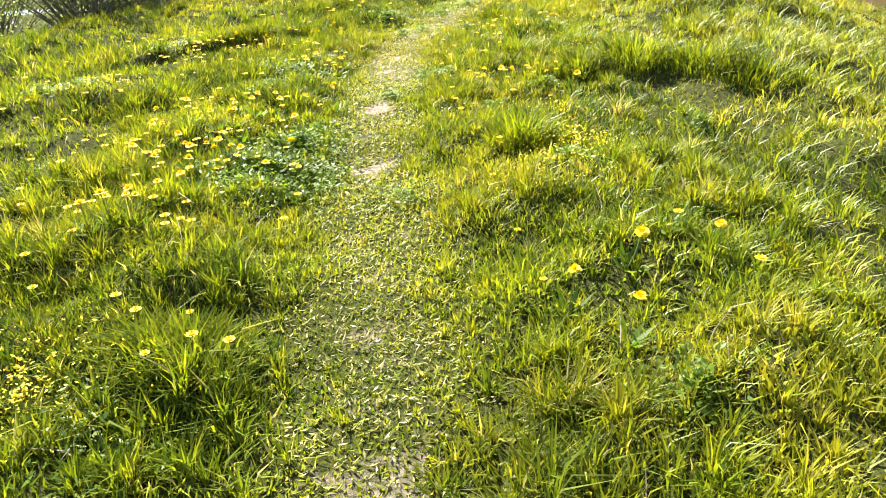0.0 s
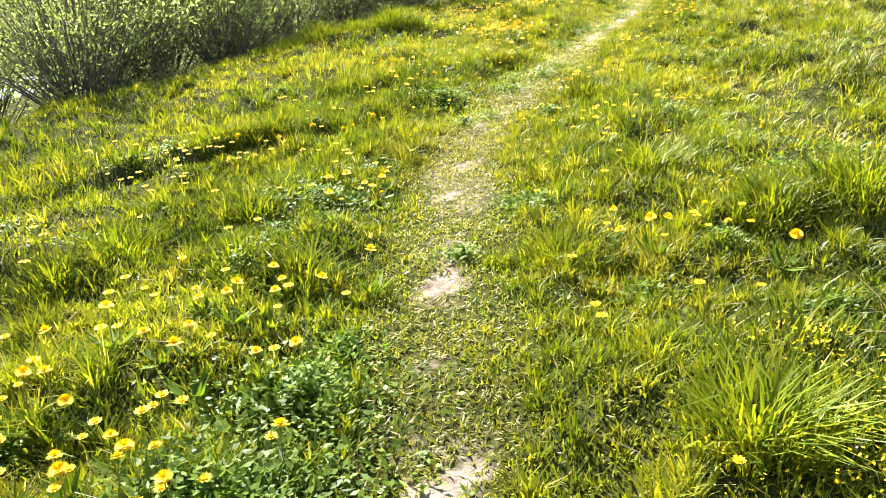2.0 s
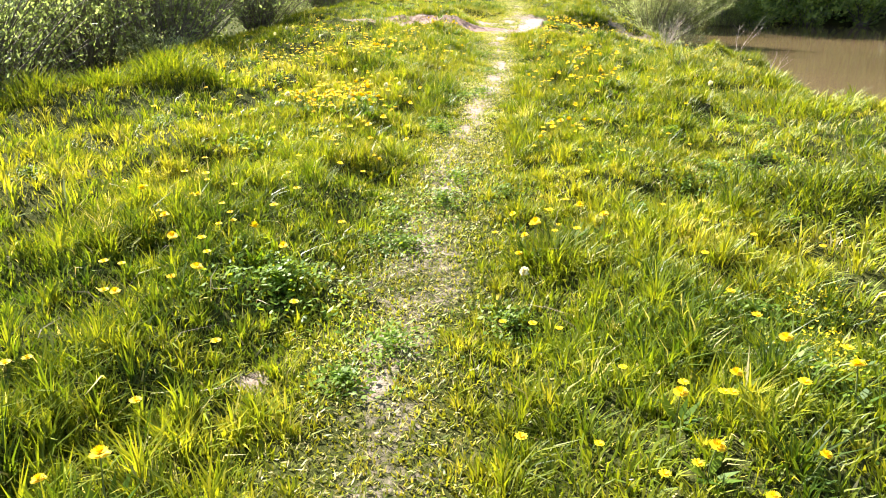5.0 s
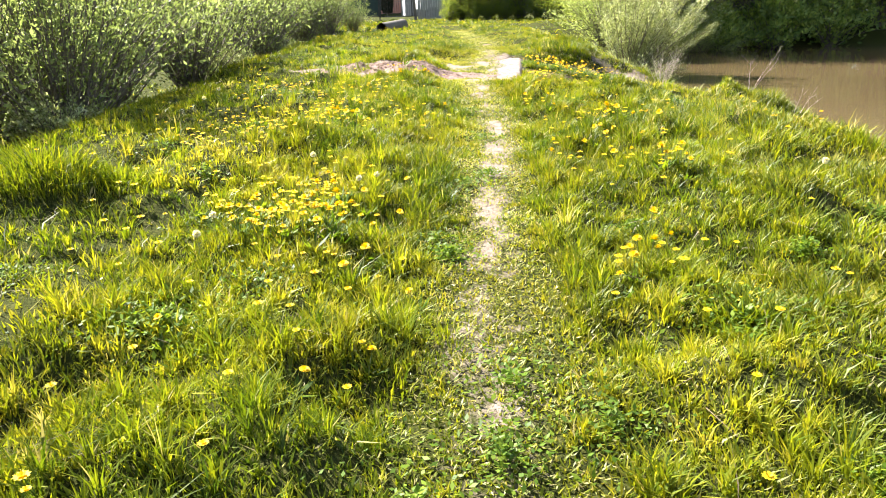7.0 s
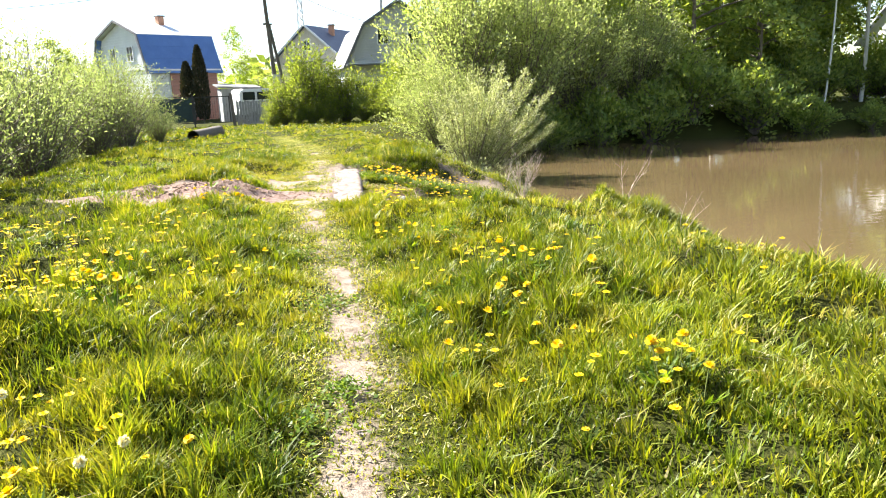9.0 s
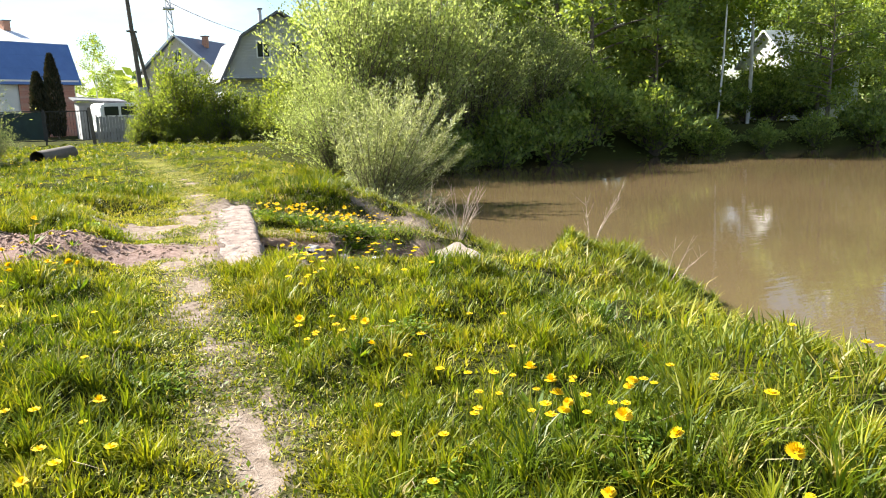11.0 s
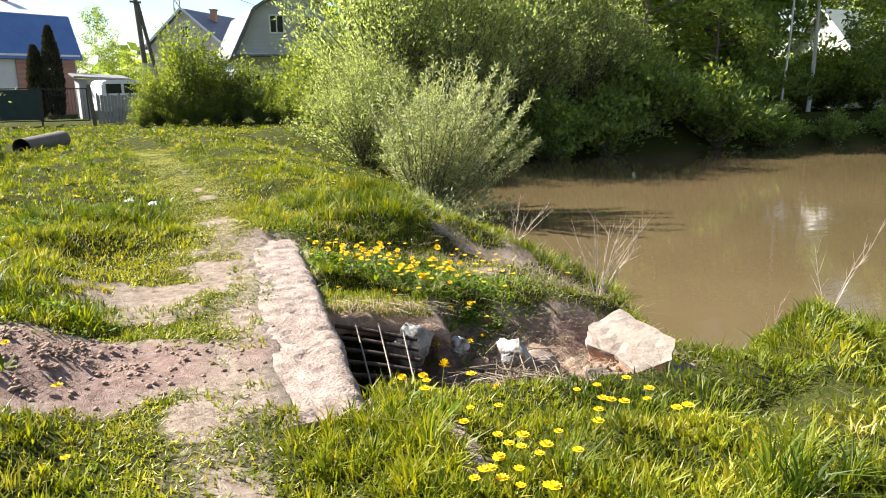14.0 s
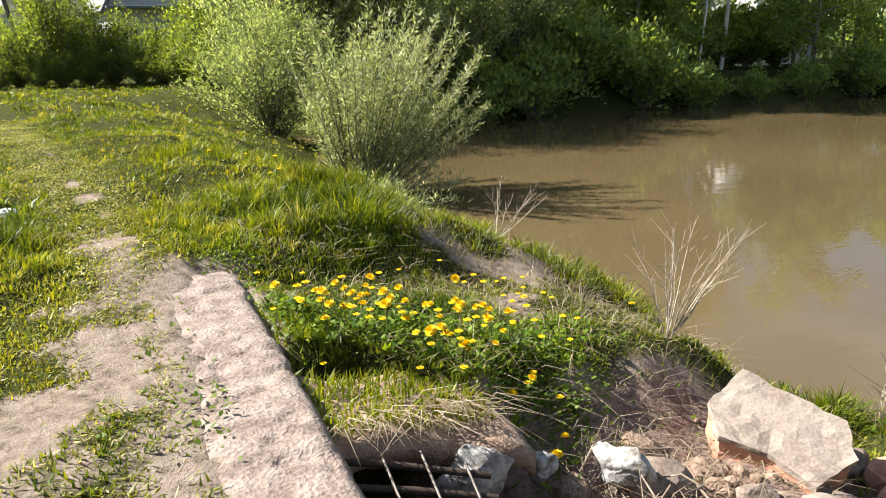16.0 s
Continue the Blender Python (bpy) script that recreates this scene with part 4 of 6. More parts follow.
def seed_head(x, y, tall):
    """A dandelion gone to seed: a ball of fine white hairs on a stem."""
    root = thing("dandelion_clock", pose(x, y, float(height(x, y))), "white dandelion seed head on a thin stem in the grass", "flower", "dandelion seed heads")
    v, q = tube_arrays([(0, 0, -0.01), (0.004, 0, tall * 0.5), (0, 0, tall)], [0.0022, 0.002, 0.0018], 4)
    st = mesh_object("stem", v, [q], STALK, {"vary": np.full(len(v), 0.6)})
    st.parent = root
    n = 90
    d = rng.normal(0, 1, (n, 3))
    d /= np.linalg.norm(d, axis=1)[:, None]
    leaves_object("seed_ball", np.tile(np.array([[0, 0, tall]]), (n, 1)), d, rng.normal(0, 1, (n, 3)), np.full(n, 0.026), np.full(n, 0.012), rng.random(n), FLUFF, root, "fluffy white seed ball")


for sx_, sy_, st_ in [(-1.42, 3.42, .2), (-1.37, 3.6, .24), (0.62, 0.31, .2), (-1.05, 5.4, .2), (-0.5, 4.9, .16), (-0.62, 4.75, .16), (-2.7, 8.1, .25), (-2.6, 8.4, .25), (2.6, 4.3, .2)]:
    seed_head(sx_, sy_, st_)


# ---- bushes and trees ----
def shrub(name, m, label, stems, tall, spread, leaves, leaf_len, leaf_wide, mat, seed, start=0.3, arch=0.25, group="", category="bush", dome=1.0, stem_r=0.014, twigs=0.26, bias=(0, 0), jag=0.22):
    """A bush of many arching stems from one base, with leaves set along side twigs."""
    r = np.random.default_rng(seed)
    root = thing(name, m, label, category, group)
    tubes, at, al, sd = [], [], [], []
    per = max(1, leaves // stems)
    for k in range(stems):
        a = r.uniform(0, 2 * np.pi)
        out = spread * r.random() ** 0.62 * r.uniform(0.7, 1.1)
        top = tall * r.uniform(1 - jag, 1.12) * (1 - 0.42 * dome * (out / spread) ** 2)
        t = np.linspace(0, 1, 5)
        px = np.cos(a) * (out * t ** 1.1) + r.normal(0, 0.03, 5) * spread * t
        py = np.sin(a) * (out * t ** 1.1) + r.normal(0, 0.03, 5) * spread * t
        pz = top * (t - arch * t ** 3 * (out / spread)) - 0.05
        pts = np.stack([px + math.cos(a) * 0.08 + bias[0] * t, py + math.sin(a) * 0.08 + bias[1] * t, pz], axis=1)
        tubes.append((pts, stem_r * (1.05 - t) * r.uniform(0.7, 1.5) + 0.002, 3))
        u = start + (1 - start) * r.random(per) ** 0.6
        base = np.stack([np.interp(u, t, pts[:, i]) for i in range(3)], axis=1)
        twig = r.normal(0, 1, (per, 3)) * np.array([1, 1, 0.7])
        twig /= np.linalg.norm(twig, axis=1)[:, None]
        reach = spread * twigs * r.random(per) ** 1.3 * (1.15 - 0.6 * u)
        at.append(base + twig * reach[:, None])
        al.append(twig * 0.8 + np.array([math.cos(a) * 0.3, math.sin(a) * 0.3, 0.75]) + r.normal(0, 0.35, (per, 3)))
        sd.append(r.normal(0, 1, (per, 3)))
    tagged(tubes_object("branch_framework", tubes, BARK, root), kind="stuff")
    at, al, sd = np.concatenate(at), np.concatenate(al), np.concatenate(sd)
    n = len(at)
    clump = np.clip(r.normal(0.45, 0.24, n), 0, 1)
    leaves_object("foliage", at, al, sd, leaf_len * r.uniform(0.6, 1.4, n), leaf_wide * r.uniform(0.6, 1.4, n), clump, mat, root)
    return root


def tree(name, m, label, tall, crown_r, crown_from, leaves, leaf, mat, bark, seed, trunk_r=0.12, group="", limbs=16, category="tree", droop=0.0):
    """Tapered trunk, limbs that fork, and a crown of leaf clumps round the limb ends with gaps between."""
    r = np.random.default_rng(seed)
    root = thing(name, m, label, category, group)
    t = np.linspace(0, 1, 9)
    sway = np.cumsum(r.normal(0, 0.035 * tall / 8, (9, 2)), axis=0)
    pts = np.stack([sway[:, 0], sway[:, 1], tall * 0.95 * t - 0.1], axis=1)
    tubes_object("trunk", [(pts, trunk_r * (1.05 - 0.92 * t), 8)], bark, root)
    tubes, centres = [], []
    for k in range(limbs):
        h = crown_from + (1 - crown_from) * (k + r.random()) / limbs
        a = r.uniform(0, 2 * np.pi)
        profile = math.sin(math.pi * min(1, max(0.08, (h - crown_from) / (1.02 - crown_from))) ** 0.75)
        length = crown_r * (0.35 + 0.75 * profile) * r.uniform(0.75, 1.15)
        b = np.array([np.interp(h, t, pts[:, i]) for i in range(3)])
        s = np.linspace(0, 1, 5)
        d = np.array([math.cos(a), math.sin(a), 0])
        line = b + d * (length * s)[:, None] + np.array([0, 0, 1.0]) * (length * (0.45 * s - (0.25 + droop) * s ** 2))[:, None]
        tubes.append((line, trunk_r * 0.35 * (1.05 - s) + 0.006, 4))
        for q in (0.45, 0.72, 1.0):
            c = np.array([np.interp(q, s, line[:, i]) for i in range(3)])
            centres.append((c + r.normal(0, 0.12 * crown_r, 3), crown_r * r.uniform(0.16, 0.3)))
    centres.append((pts[-1], crown_r * 0.3))
    tubes_object("branch_framework", tubes, bark, root)
    per = leaves // len(centres)
    at, al, sd, vr = [], [], [], []
    for c, rad in centres:
        d = r.normal(0, 1, (per, 3))
        d /= np.linalg.norm(d, axis=1)[:, None]
        p = c + d * (rad * r.random(per) ** 0.45)[:, None] * np.array([1.15, 1.15, 0.8 + droop])
        at.append(p)
        al.append(d + r.normal(0, 0.6, (per, 3)) - np.array([0, 0, droop]))
        sd.append(r.normal(0, 1, (per, 3)))
        vr.append(np.clip(r.normal(r.uniform(0.3, 0.62), 0.2, per), 0, 1))
    at, al, sd, vr = (np.concatenate(v) for v in (at, al, sd, vr))
    n = len(at)
    leaves_object("crown", at, al, sd, leaf * r.uniform(0.6, 1.5, n), leaf * 0.62 * r.uniform(0.6, 1.4, n), vr, mat, root)
    return root


def on_ground(x, y, turn=0.0, scale=1.0, sink=0.0):
    return pose(x, y, float(height(x, y)) - sink, 0, 0, turn) @ Matrix.Diagonal((scale, scale, scale, 1))


def place_copy(ob, x, y, turn, scale, lift=0.0, squash=1.0):
    c = copy_thing(ob, pose(x, y, float(height(x, y)) + lift, 0, 0, turn))
    c.scale = (scale, scale, scale * squash)
    return c


# silver willow at the water's edge, the big willow behind it
shrub("silver_willow", pose(5.6, 20.8, float(height(5.6, 20.8)) - 0.02), "silvery grey-green willow bush leaning over the pond", 105, 3.05, 1.75, 24000, 0.095, 0.02, WILLOW, 3, 0.22, 0.0, dome=0.42, twigs=0.07, bias=(0.7, 0), jag=0.5)
shrub("silver_willow", pose(5.9, 20.5, float(height(5.7, 20.4)) - 0.1), "low willow branches trailing over the water", 40, 1.15, 1.7, 2200, 0.10, 0.022, WILLOW, 4, 0.35, 0.5)
big = shrub("willow_thicket", pose(8.0, 29.5, 0.0), "large yellow-green willow thicket on the pond corner", 150, 6.4, 3.6, 26000, 0.118, 0.05, THICKET, 5, 0.12, 0.2, dome=0.9, stem_r=0.03, group="willow thicket round the pond")
for x_, y_, a_, s_, q_ in [(6.6, 27.4, 70, 0.62, 0.9), (10.6, 30.2, 150, 1.12, 1.05), (13.2, 30.9, 250, 0.95, 0.95), (7.6, 25.6, 300, 0.42, 0.9), (16.2, 31.2, 20, 0.95, 0.85), (10.2, 28.6, 200, 0.5, 0.9)]:
    place_copy(big, x_, y_, a_, s_, -0.1, q_)

# sallow bushes along the hollow on the other side
sallow_a = shrub("sallow_bush", pose(-5.6, 11.4, float(height(-5.6, 11.4)) - 0.1), "grey-green sallow bush standing in the hollow", 120, 3.9, 2.3, 8600, 0.082, 0.034, SALLOW, 11, 0.12, 0.2, dome=0.7, group="sallow bushes beside the bank")
sallow_b = shrub("sallow_bush", pose(-5.0, 17.0, float(height(-5.0, 17.0)) - 0.1), "rounded yellowish sallow bush below the bank", 120, 3.7, 2.4, 8600, 0.082, 0.034, SALLOW, 12, 0.08, 0.22, dome=0.9, group="sallow bushes beside the bank")
for x_, y_, a_, s_, src in [(-5.4, 20.5, 40, 1.05, "a"), (-4.9, 24.2, 200, 1.0, "b"), (-4.3, 27.3, 120, 0.82, "a"), (-7.6, 14.4, 300, 1.15, "b"), (-7.2, 8.2, 80, 1.0, "b"), (-8.1, 4.9, 160, 1.05, "a"), (-9.0, 1.5, 10, 0.95, "b"),
                            (-10.4, 7.0, 220, 1.25, "a"), (-9.8, 11.5, 60, 1.3, "a"), (-8.6, 19.0, 330, 1.3, "b"), (-8.2, 25.5, 250, 1.2, "a"), (-6.2, 9.3, 20, 1.0, "a"), (-4.6, 13.6, 75, .8, "b"), (-6.7, 6.3, 185, 1.05, "a"), (-4.4, 19.0, 275, .85, "a"), (-7.4, 3.3, 335, 1.0, "a"), (-8.2, -0.6, 145, 1.0, "a"), (-6.3, 13.0, 215, 1.15, "a"), (-3.9, 23.0, 5, .75, "b"), (-10.6, -0.5, 305, 1.1, "b"), (-3.35, 24.2, 65, .72, "a"), (-6.5, 1.4, 95, .9, "a"), (-6.1, 4.4, 250, .8, "b"), (-5.0, 9.4, 140, .9, "a"), (-2.7, 26.4, 30, .36, "b")]:
    place_copy(sallow_a if src == "a" else sallow_b, x_, y_, a_, s_, -0.1)
pale = shrub("pale_leaved_shrub", pose(-4.2, 19.6, float(height(-4.2, 19.6)) - 0.05), "small pale silvery shrub at the edge of the bank", 40, 0.9, 0.8, 1800, 0.06, 0.035, WILLOW, 14, 0.1, 0.2, group="small pale shrubs")
for x_, y_, s_ in [(-5.2, 9.3, 0.9), (-4.7, 8.6, 0.75), (-3.9, 14.0, 0.6), (-6.4, 3.1, 0.8), (-4.6, 15.3, 0.8)]:
    place_copy(pale, x_, y_, x_ * 77, s_)

# woodland on the far bank
wood_a = tree("woodland_tree", pose(19.5, 31.6, -0.1), "dark green leafy tree on the far bank of the pond", 9.0, 2.9, 0.12, 4600, 0.235, WOODLEAF, BARK, 21, 0.14, "trees on the far bank", 18)
wood_b = tree("woodland_tree", pose(15.0, 34.5, 0.0), "tall leafy tree in the wood behind the pond", 11.5, 2.8, 0.2, 4600, 0.24, WOODLEAF, BARK, 22, 0.15, "trees on the far bank", 18)
wood_c = tree("woodland_tree", pose(22.4, 34.4, 0.0), "light green birch in young leaf in the wood", 12.0, 2.4, 0.22, 4000, 0.21, BIRCHLEAF, BIRCHBARK, 23, 0.11, "trees on the far bank", 18, droop=0.5)
under = shrub("waterside_bush", pose(18.0, 29.5, -0.35), "dark green bush overhanging the far water edge", 90, 3.1, 2.4, 3800, 0.22, 0.12, WOODLEAF, 24, 0.05, 0.4, dome=0.8, stem_r=0.02, group="bushes at the far water edge")
for x_, y_, a_, s_, src in [(12.2, 34.0, 30, .95, "a"), (17.2, 35.5, 80, 1.0, "c"), (25.0, 36.0, 140, 1.0, "b"), (27.5, 39.5, 200, .95, "a"), (32.5, 31.0, 260, .68, "a"), (36.5, 30.5, 320, .6, "b"), (41.0, 29.5, 15, .85, "a"),
                            (45.0, 28.0, 75, .73, "b"), (20.0, 38.5, 130, 1.1, "b"), (29.2, 45.0, 170, 1.1, "b"), (11.0, 37.5, 190, .9, "c"), (38.5, 34.5, 210, .66, "c"), (32.0, 44.5, 290, 1.1, "a"), (14.0, 38.5, 350, 1.0, "a"),
                            (48.0, 33.0, 40, .98, "a"), (43.0, 35.0, 100, .76, "b"), (22.5, 31.2, 110, .72, "a"), (9.4, 34.5, 60, .72, "a"), (50.0, 26.0, 10, 1.0, "a"), (55.0, 22.0, 50, 1.0, "b"), (60.0, 16.0, 120, 1.0, "a"),
                            (24.0, 42.0, 20, 1.15, "a"), (17.5, 42.5, 320, 1.15, "b"), (34.6, 33.0, 70, .58, "c"), (39.5, 31.8, 190, .82, "a"), (35.2, 42.5, 240, 1.1, "a"), (28.0, 34.8, 15, .9, "c"), (42.5, 38.0, 300, .98, "a"), (23.6, 33.0, 75, .9, "b"), (26.6, 34.0, 215, .8, "a"), (40.5, 42.0, 110, .9, "b"), (37.5, 47.0, 50, 1.3, "a"), (46.5, 40.0, 200, 1.1, "a"), (31.0, 50.0, 150, 1.3, "a"), (26.0, 48.0, 250, 1.3, "b"), (44.0, 31.5, 330, .9, "a"), (26.6, 33.2, 60, .95, "a"), (30.6, 28.9, 140, .68, "a"), (32.6, 30.4, 20, .6, "c"), (39.0, 38.6, 300, 1.0, "a"), (30.4, 40.8, 10, .6, "a"), (28.4, 37.2, 80, 1.15, "b"), (41.5, 36.5, 310, 1.2, "c"), (25.2, 38.6, 15, 1.2, "a"), (21.4, 36.2, 200, 1.15, "c"), (46.0, 36.0, 60, 1.2, "b"), (34.8, 45.5, 100, 1.3, "c"), (44.5, 45.0, 20, 1.3, "b"), (19.0, 33.6, 275, 1.0, "b")]:
    place_copy({"a": wood_a, "b": wood_b, "c": wood_c}[src], x_, y_, a_, s_)
for x_, y_, a_, s_ in [(13.6, 29.2, 60, .85), (15.8, 29.0, 130, .8), (20.6, 28.8, 200, .95), (23.0, 28.5, 280, .6), (26.0, 28.2, 20, .42), (28.6, 27.8, 90, .5), (32.2, 27.6, 160, .85), (35.2, 27.2, 230, 1.0), (38.4, 26.8, 310, 1.0), (42.0, 26.0, 40, 1.0),
                       (11.2, 28.9, 270, .75), (46.0, 24.6, 120, 1.1), (50.5, 22.0, 220, 1.1), (56.0, 17.0, 300, 1.1), (60.0, 9.0, 15, 1.1), (32.9, 34.9, 35, 1.05), (31.4, 33.4, 35, .75), (33.9, 32.9, 95, .9), (29.6, 35.2, 175, .8), (27.4, 33.0, 75, .85), (24.6, 31.8, 255, .9), (29.6, 33.0, 300, .72), (31.2, 34.3, 120, .78), (31.5, 32.7, 200, .85), (32.8, 33.5, 20, .8)]:
    place_copy(under, x_, y_, a_, s_, 0.1)


def bare_birch(x, y, base, top_z, lean, r0, label):
    """A white birch whose trunk shows between the bushes; its crown is above."""
    root = thing("birch_tree", pose(x, y, base), label, "tree", "white birches by the water")
    t = np.linspace(0, 1, 10)
    pts = np.stack([lean * t * top_z + 0.05 * np.sin(t * 9), 0.04 * np.cos(t * 7), t * top_z - 0.4], axis=1)
    tubes_object("trunk", [(pts, r0 * (1 - 0.55 * t), 9)], BIRCHBARK, root, "white bark with dark marks")
    r = np.random.default_rng(int(x * 10))
    tubes, at, al, sd = [], [], [], []
    for k in range(22):
        h = 0.55 + 0.45 * k / 22
        b = np.array([np.interp(h, t, pts[:, i]) for i in range(3)])
        a = r.uniform(0, 6.28)
        s = np.linspace(0, 1, 5)
        ln = r.uniform(1.0, 2.2)
        line = b + np.outer(s * ln, [math.cos(a), math.sin(a), 0.5]) - np.outer(s ** 2 * ln * 0.8, [0, 0, 1])
        tubes.append((line, 0.025 * (1.05 - s) + 0.004, 4))
        u = r.random(230)
        p = np.stack([np.interp(u, s, line[:, i]) for i in range(3)], axis=1) + r.normal(0, 0.28, (230, 3))
        at.append(p)
        al.append(r.normal(0, 1, (230, 3)) - np.array([0, 0, 0.8]))
        sd.append(r.normal(0, 1, (230, 3)))
    tubes_object("branch_framework", tubes, BARK, root)
    at, al, sd = np.concatenate(at), np.concatenate(al), np.concatenate(sd)
    n = len(at)
    leaves_object("crown", at, al, sd, np.full(n, 0.15), np.full(n, 0.1), r.random(n), BIRCHLEAF, root)


bare_birch(29.5, 32.5, -0.1, 10.5, 0.004, 0.105, "slender white birch trunk standing at the far bank")
bare_birch(25.7, 30.7, 0.0, 11.0, 0.055, 0.05, "leaning white birch trunk among the bushes")

# hedge shrubs in front of the houses, slim thujas by the brick wall, trees behind
hedge = shrub("garden_shrub", pose(3.3, 42, float(height(3.3, 42))), "dense bright-green garden shrub beside the grass", 110, 4.5, 1.8, 7500, 0.15, 0.066, HEDGELEAF, 31, 0.04, 0.0, group="garden shrubs", dome=1.1, stem_r=0.02, jag=0.5)
for x_, y_, a_, s_, q_ in [(5.1, 41.6, 90, .85, .85), (1.9, 42.3, 200, .7, .95), (6.6, 40.0, 20, .7, .85), (7.6, 37.5, 140, .9, .95), (7.0, 34.2, 250, .85, .9), (4.2, 43.0, 30, .8, .8), (2.5, 41.3, 60, .45, .8), (4.2, 41.0, 130, .42, .8), (5.9, 40.6, 220, .45, .8), (1.3, 41.9, 310, .4, .8), (6.9, 38.6, 75, .5, .8), (3.3, 41.1, 180, .4, .8)]:
    place_copy(hedge, x_, y_, a_, s_, 0, q_)


def thuja(x, y, tall, r0):
    root = thing("thuja_tree", pose(x, y, float(height(x, y))), "slim dark thuja column by the brick wall", "tree", "thujas by the house")
    r = np.random.default_rng(int(tall * 10))
    tubes_object("trunk", [([(0, 0, -0.1), (0, 0, tall * 0.5), (0, 0, tall * 0.95)], [0.06, 0.04, 0.01], 6)], BARK, root)
    n = 3600
    u = r.random(n) ** 0.85
    a = r.uniform(0, 6.28, n)
    rad = r0 * np.sin(np.pi * np.clip(0.16 + 0.84 * u, 0, 1)) ** 0.7 * r.uniform(0.7, 1.08, n)
    at = np.stack([np.cos(a) * rad, np.sin(a) * rad, u * tall], axis=1)
    al = np.stack([np.cos(a) * 0.4, np.sin(a) * 0.4, np.ones(n)], axis=1) + r.normal(0, 0.25, (n, 3))
    leaves_object("crown", at, al, r.normal(0, 1, (n, 3)), np.full(n, 0.26), np.full(n, 0.11), r.random(n), THUJALEAF, root)


thuja(-3.1, 58.0, 5.1, 0.48)
thuja(-4.0, 58.3, 4.1, 0.45)
for x_, y_, a_, s_, src in [(-1.0, 78, 0, .72, "c"), (1.5, 92, 70, .6, "a"), (-3.5, 95, 140, .62, "a"), (5.5, 98, 210, .6, "a"), (-9, 100, 280, .7, "b"), (0, 104, 20, .62, "b"), (10.5, 88, 60, .6, "a"), (-13, 92, 160, .62, "a"), (15, 92, 230, .7, "a"),
                            (-18, 84, 310, .7, "b"), (-22, 76, 40, .65, "a"), (20, 84, 110, .8, "b"), (25, 74, 190, .85, "a"), (-26, 66, 240, .7, "a"), (-12.5, 60, 90, .42, "a"), (3.2, 82, 100, .5, "a"), (-5.5, 84, 33, .55, "c"), (7.5, 104, 66, .7, "b")]:
    place_copy({"a": wood_a, "b": wood_b, "c": wood_c}[src], x_, y_, a_, s_)
hill = thing("far_woods", pose(0, 0, 0), "green line of distant woods on the horizon", "woods", kind="stuff")
r_ = np.random.default_rng(77)
n_ = 12000
a_ = r_.uniform(-math.pi, math.pi, n_)
d_ = r_.uniform(190, 260, n_)
cut_ = 7.5 + 3.0 * np.sin(a_ * 23) + 2.0 * np.sin(a_ * 61 + 1)
at_ = np.stack([np.sin(a_) * d_, np.cos(a_) * d_, r_.random(n_) ** 0.8 * cut_ - 0.5], axis=1)
leaves_object("foliage", at_, r_.normal(0, 1, (n_, 3)), r_.normal(0, 1, (n_, 3)), np.full(n_, 3.6), np.full(n_, 2.6), r_.random(n_), WOODLEAF, hill)


# ---- culvert, rubble and litter ----
def stone(name, x, y, z, r, mat, label, category, seed, stretch=(1, 0.8, 0.65), group="", kind="", turn=0.0):
    bm = bmesh.new()
    bmesh.ops.create_icosphere(bm, subdivisions=3, radius=r)
    rr = np.random.default_rng(seed)
    planes = rr.normal(0, 1, (9, 3))
    planes /= np.linalg.norm(planes, axis=1)[:, None]
    for v in bm.verts:
        for p in planes:
            d = v.co.x * p[0] + v.co.y * p[1] + v.co.z * p[2]
            lim = r * 0.72
            if d > lim:
                v.co -= Vector(p.tolist()) * (d - lim)
        v.co += v.co.normalized() * noise.noise(v.co * (3.0 / r) + Vector((seed, 0, 0))) * r * 0.1
        v.co.x *= stretch[0]
        v.co.y *= stretch[1]
        v.co.z *= stretch[2]
    me = bpy.data.meshes.new(name)
    bm.to_mesh(me)
    bm.free()
    me.materials.append(mat)
    ob = new(name, me)
    ob.matrix_world = pose(x, y, z, rr.uniform(-15, 15), rr.uniform(-15, 15), turn or rr.uniform(0, 360))
    return tagged(ob, label, category, group, kind)


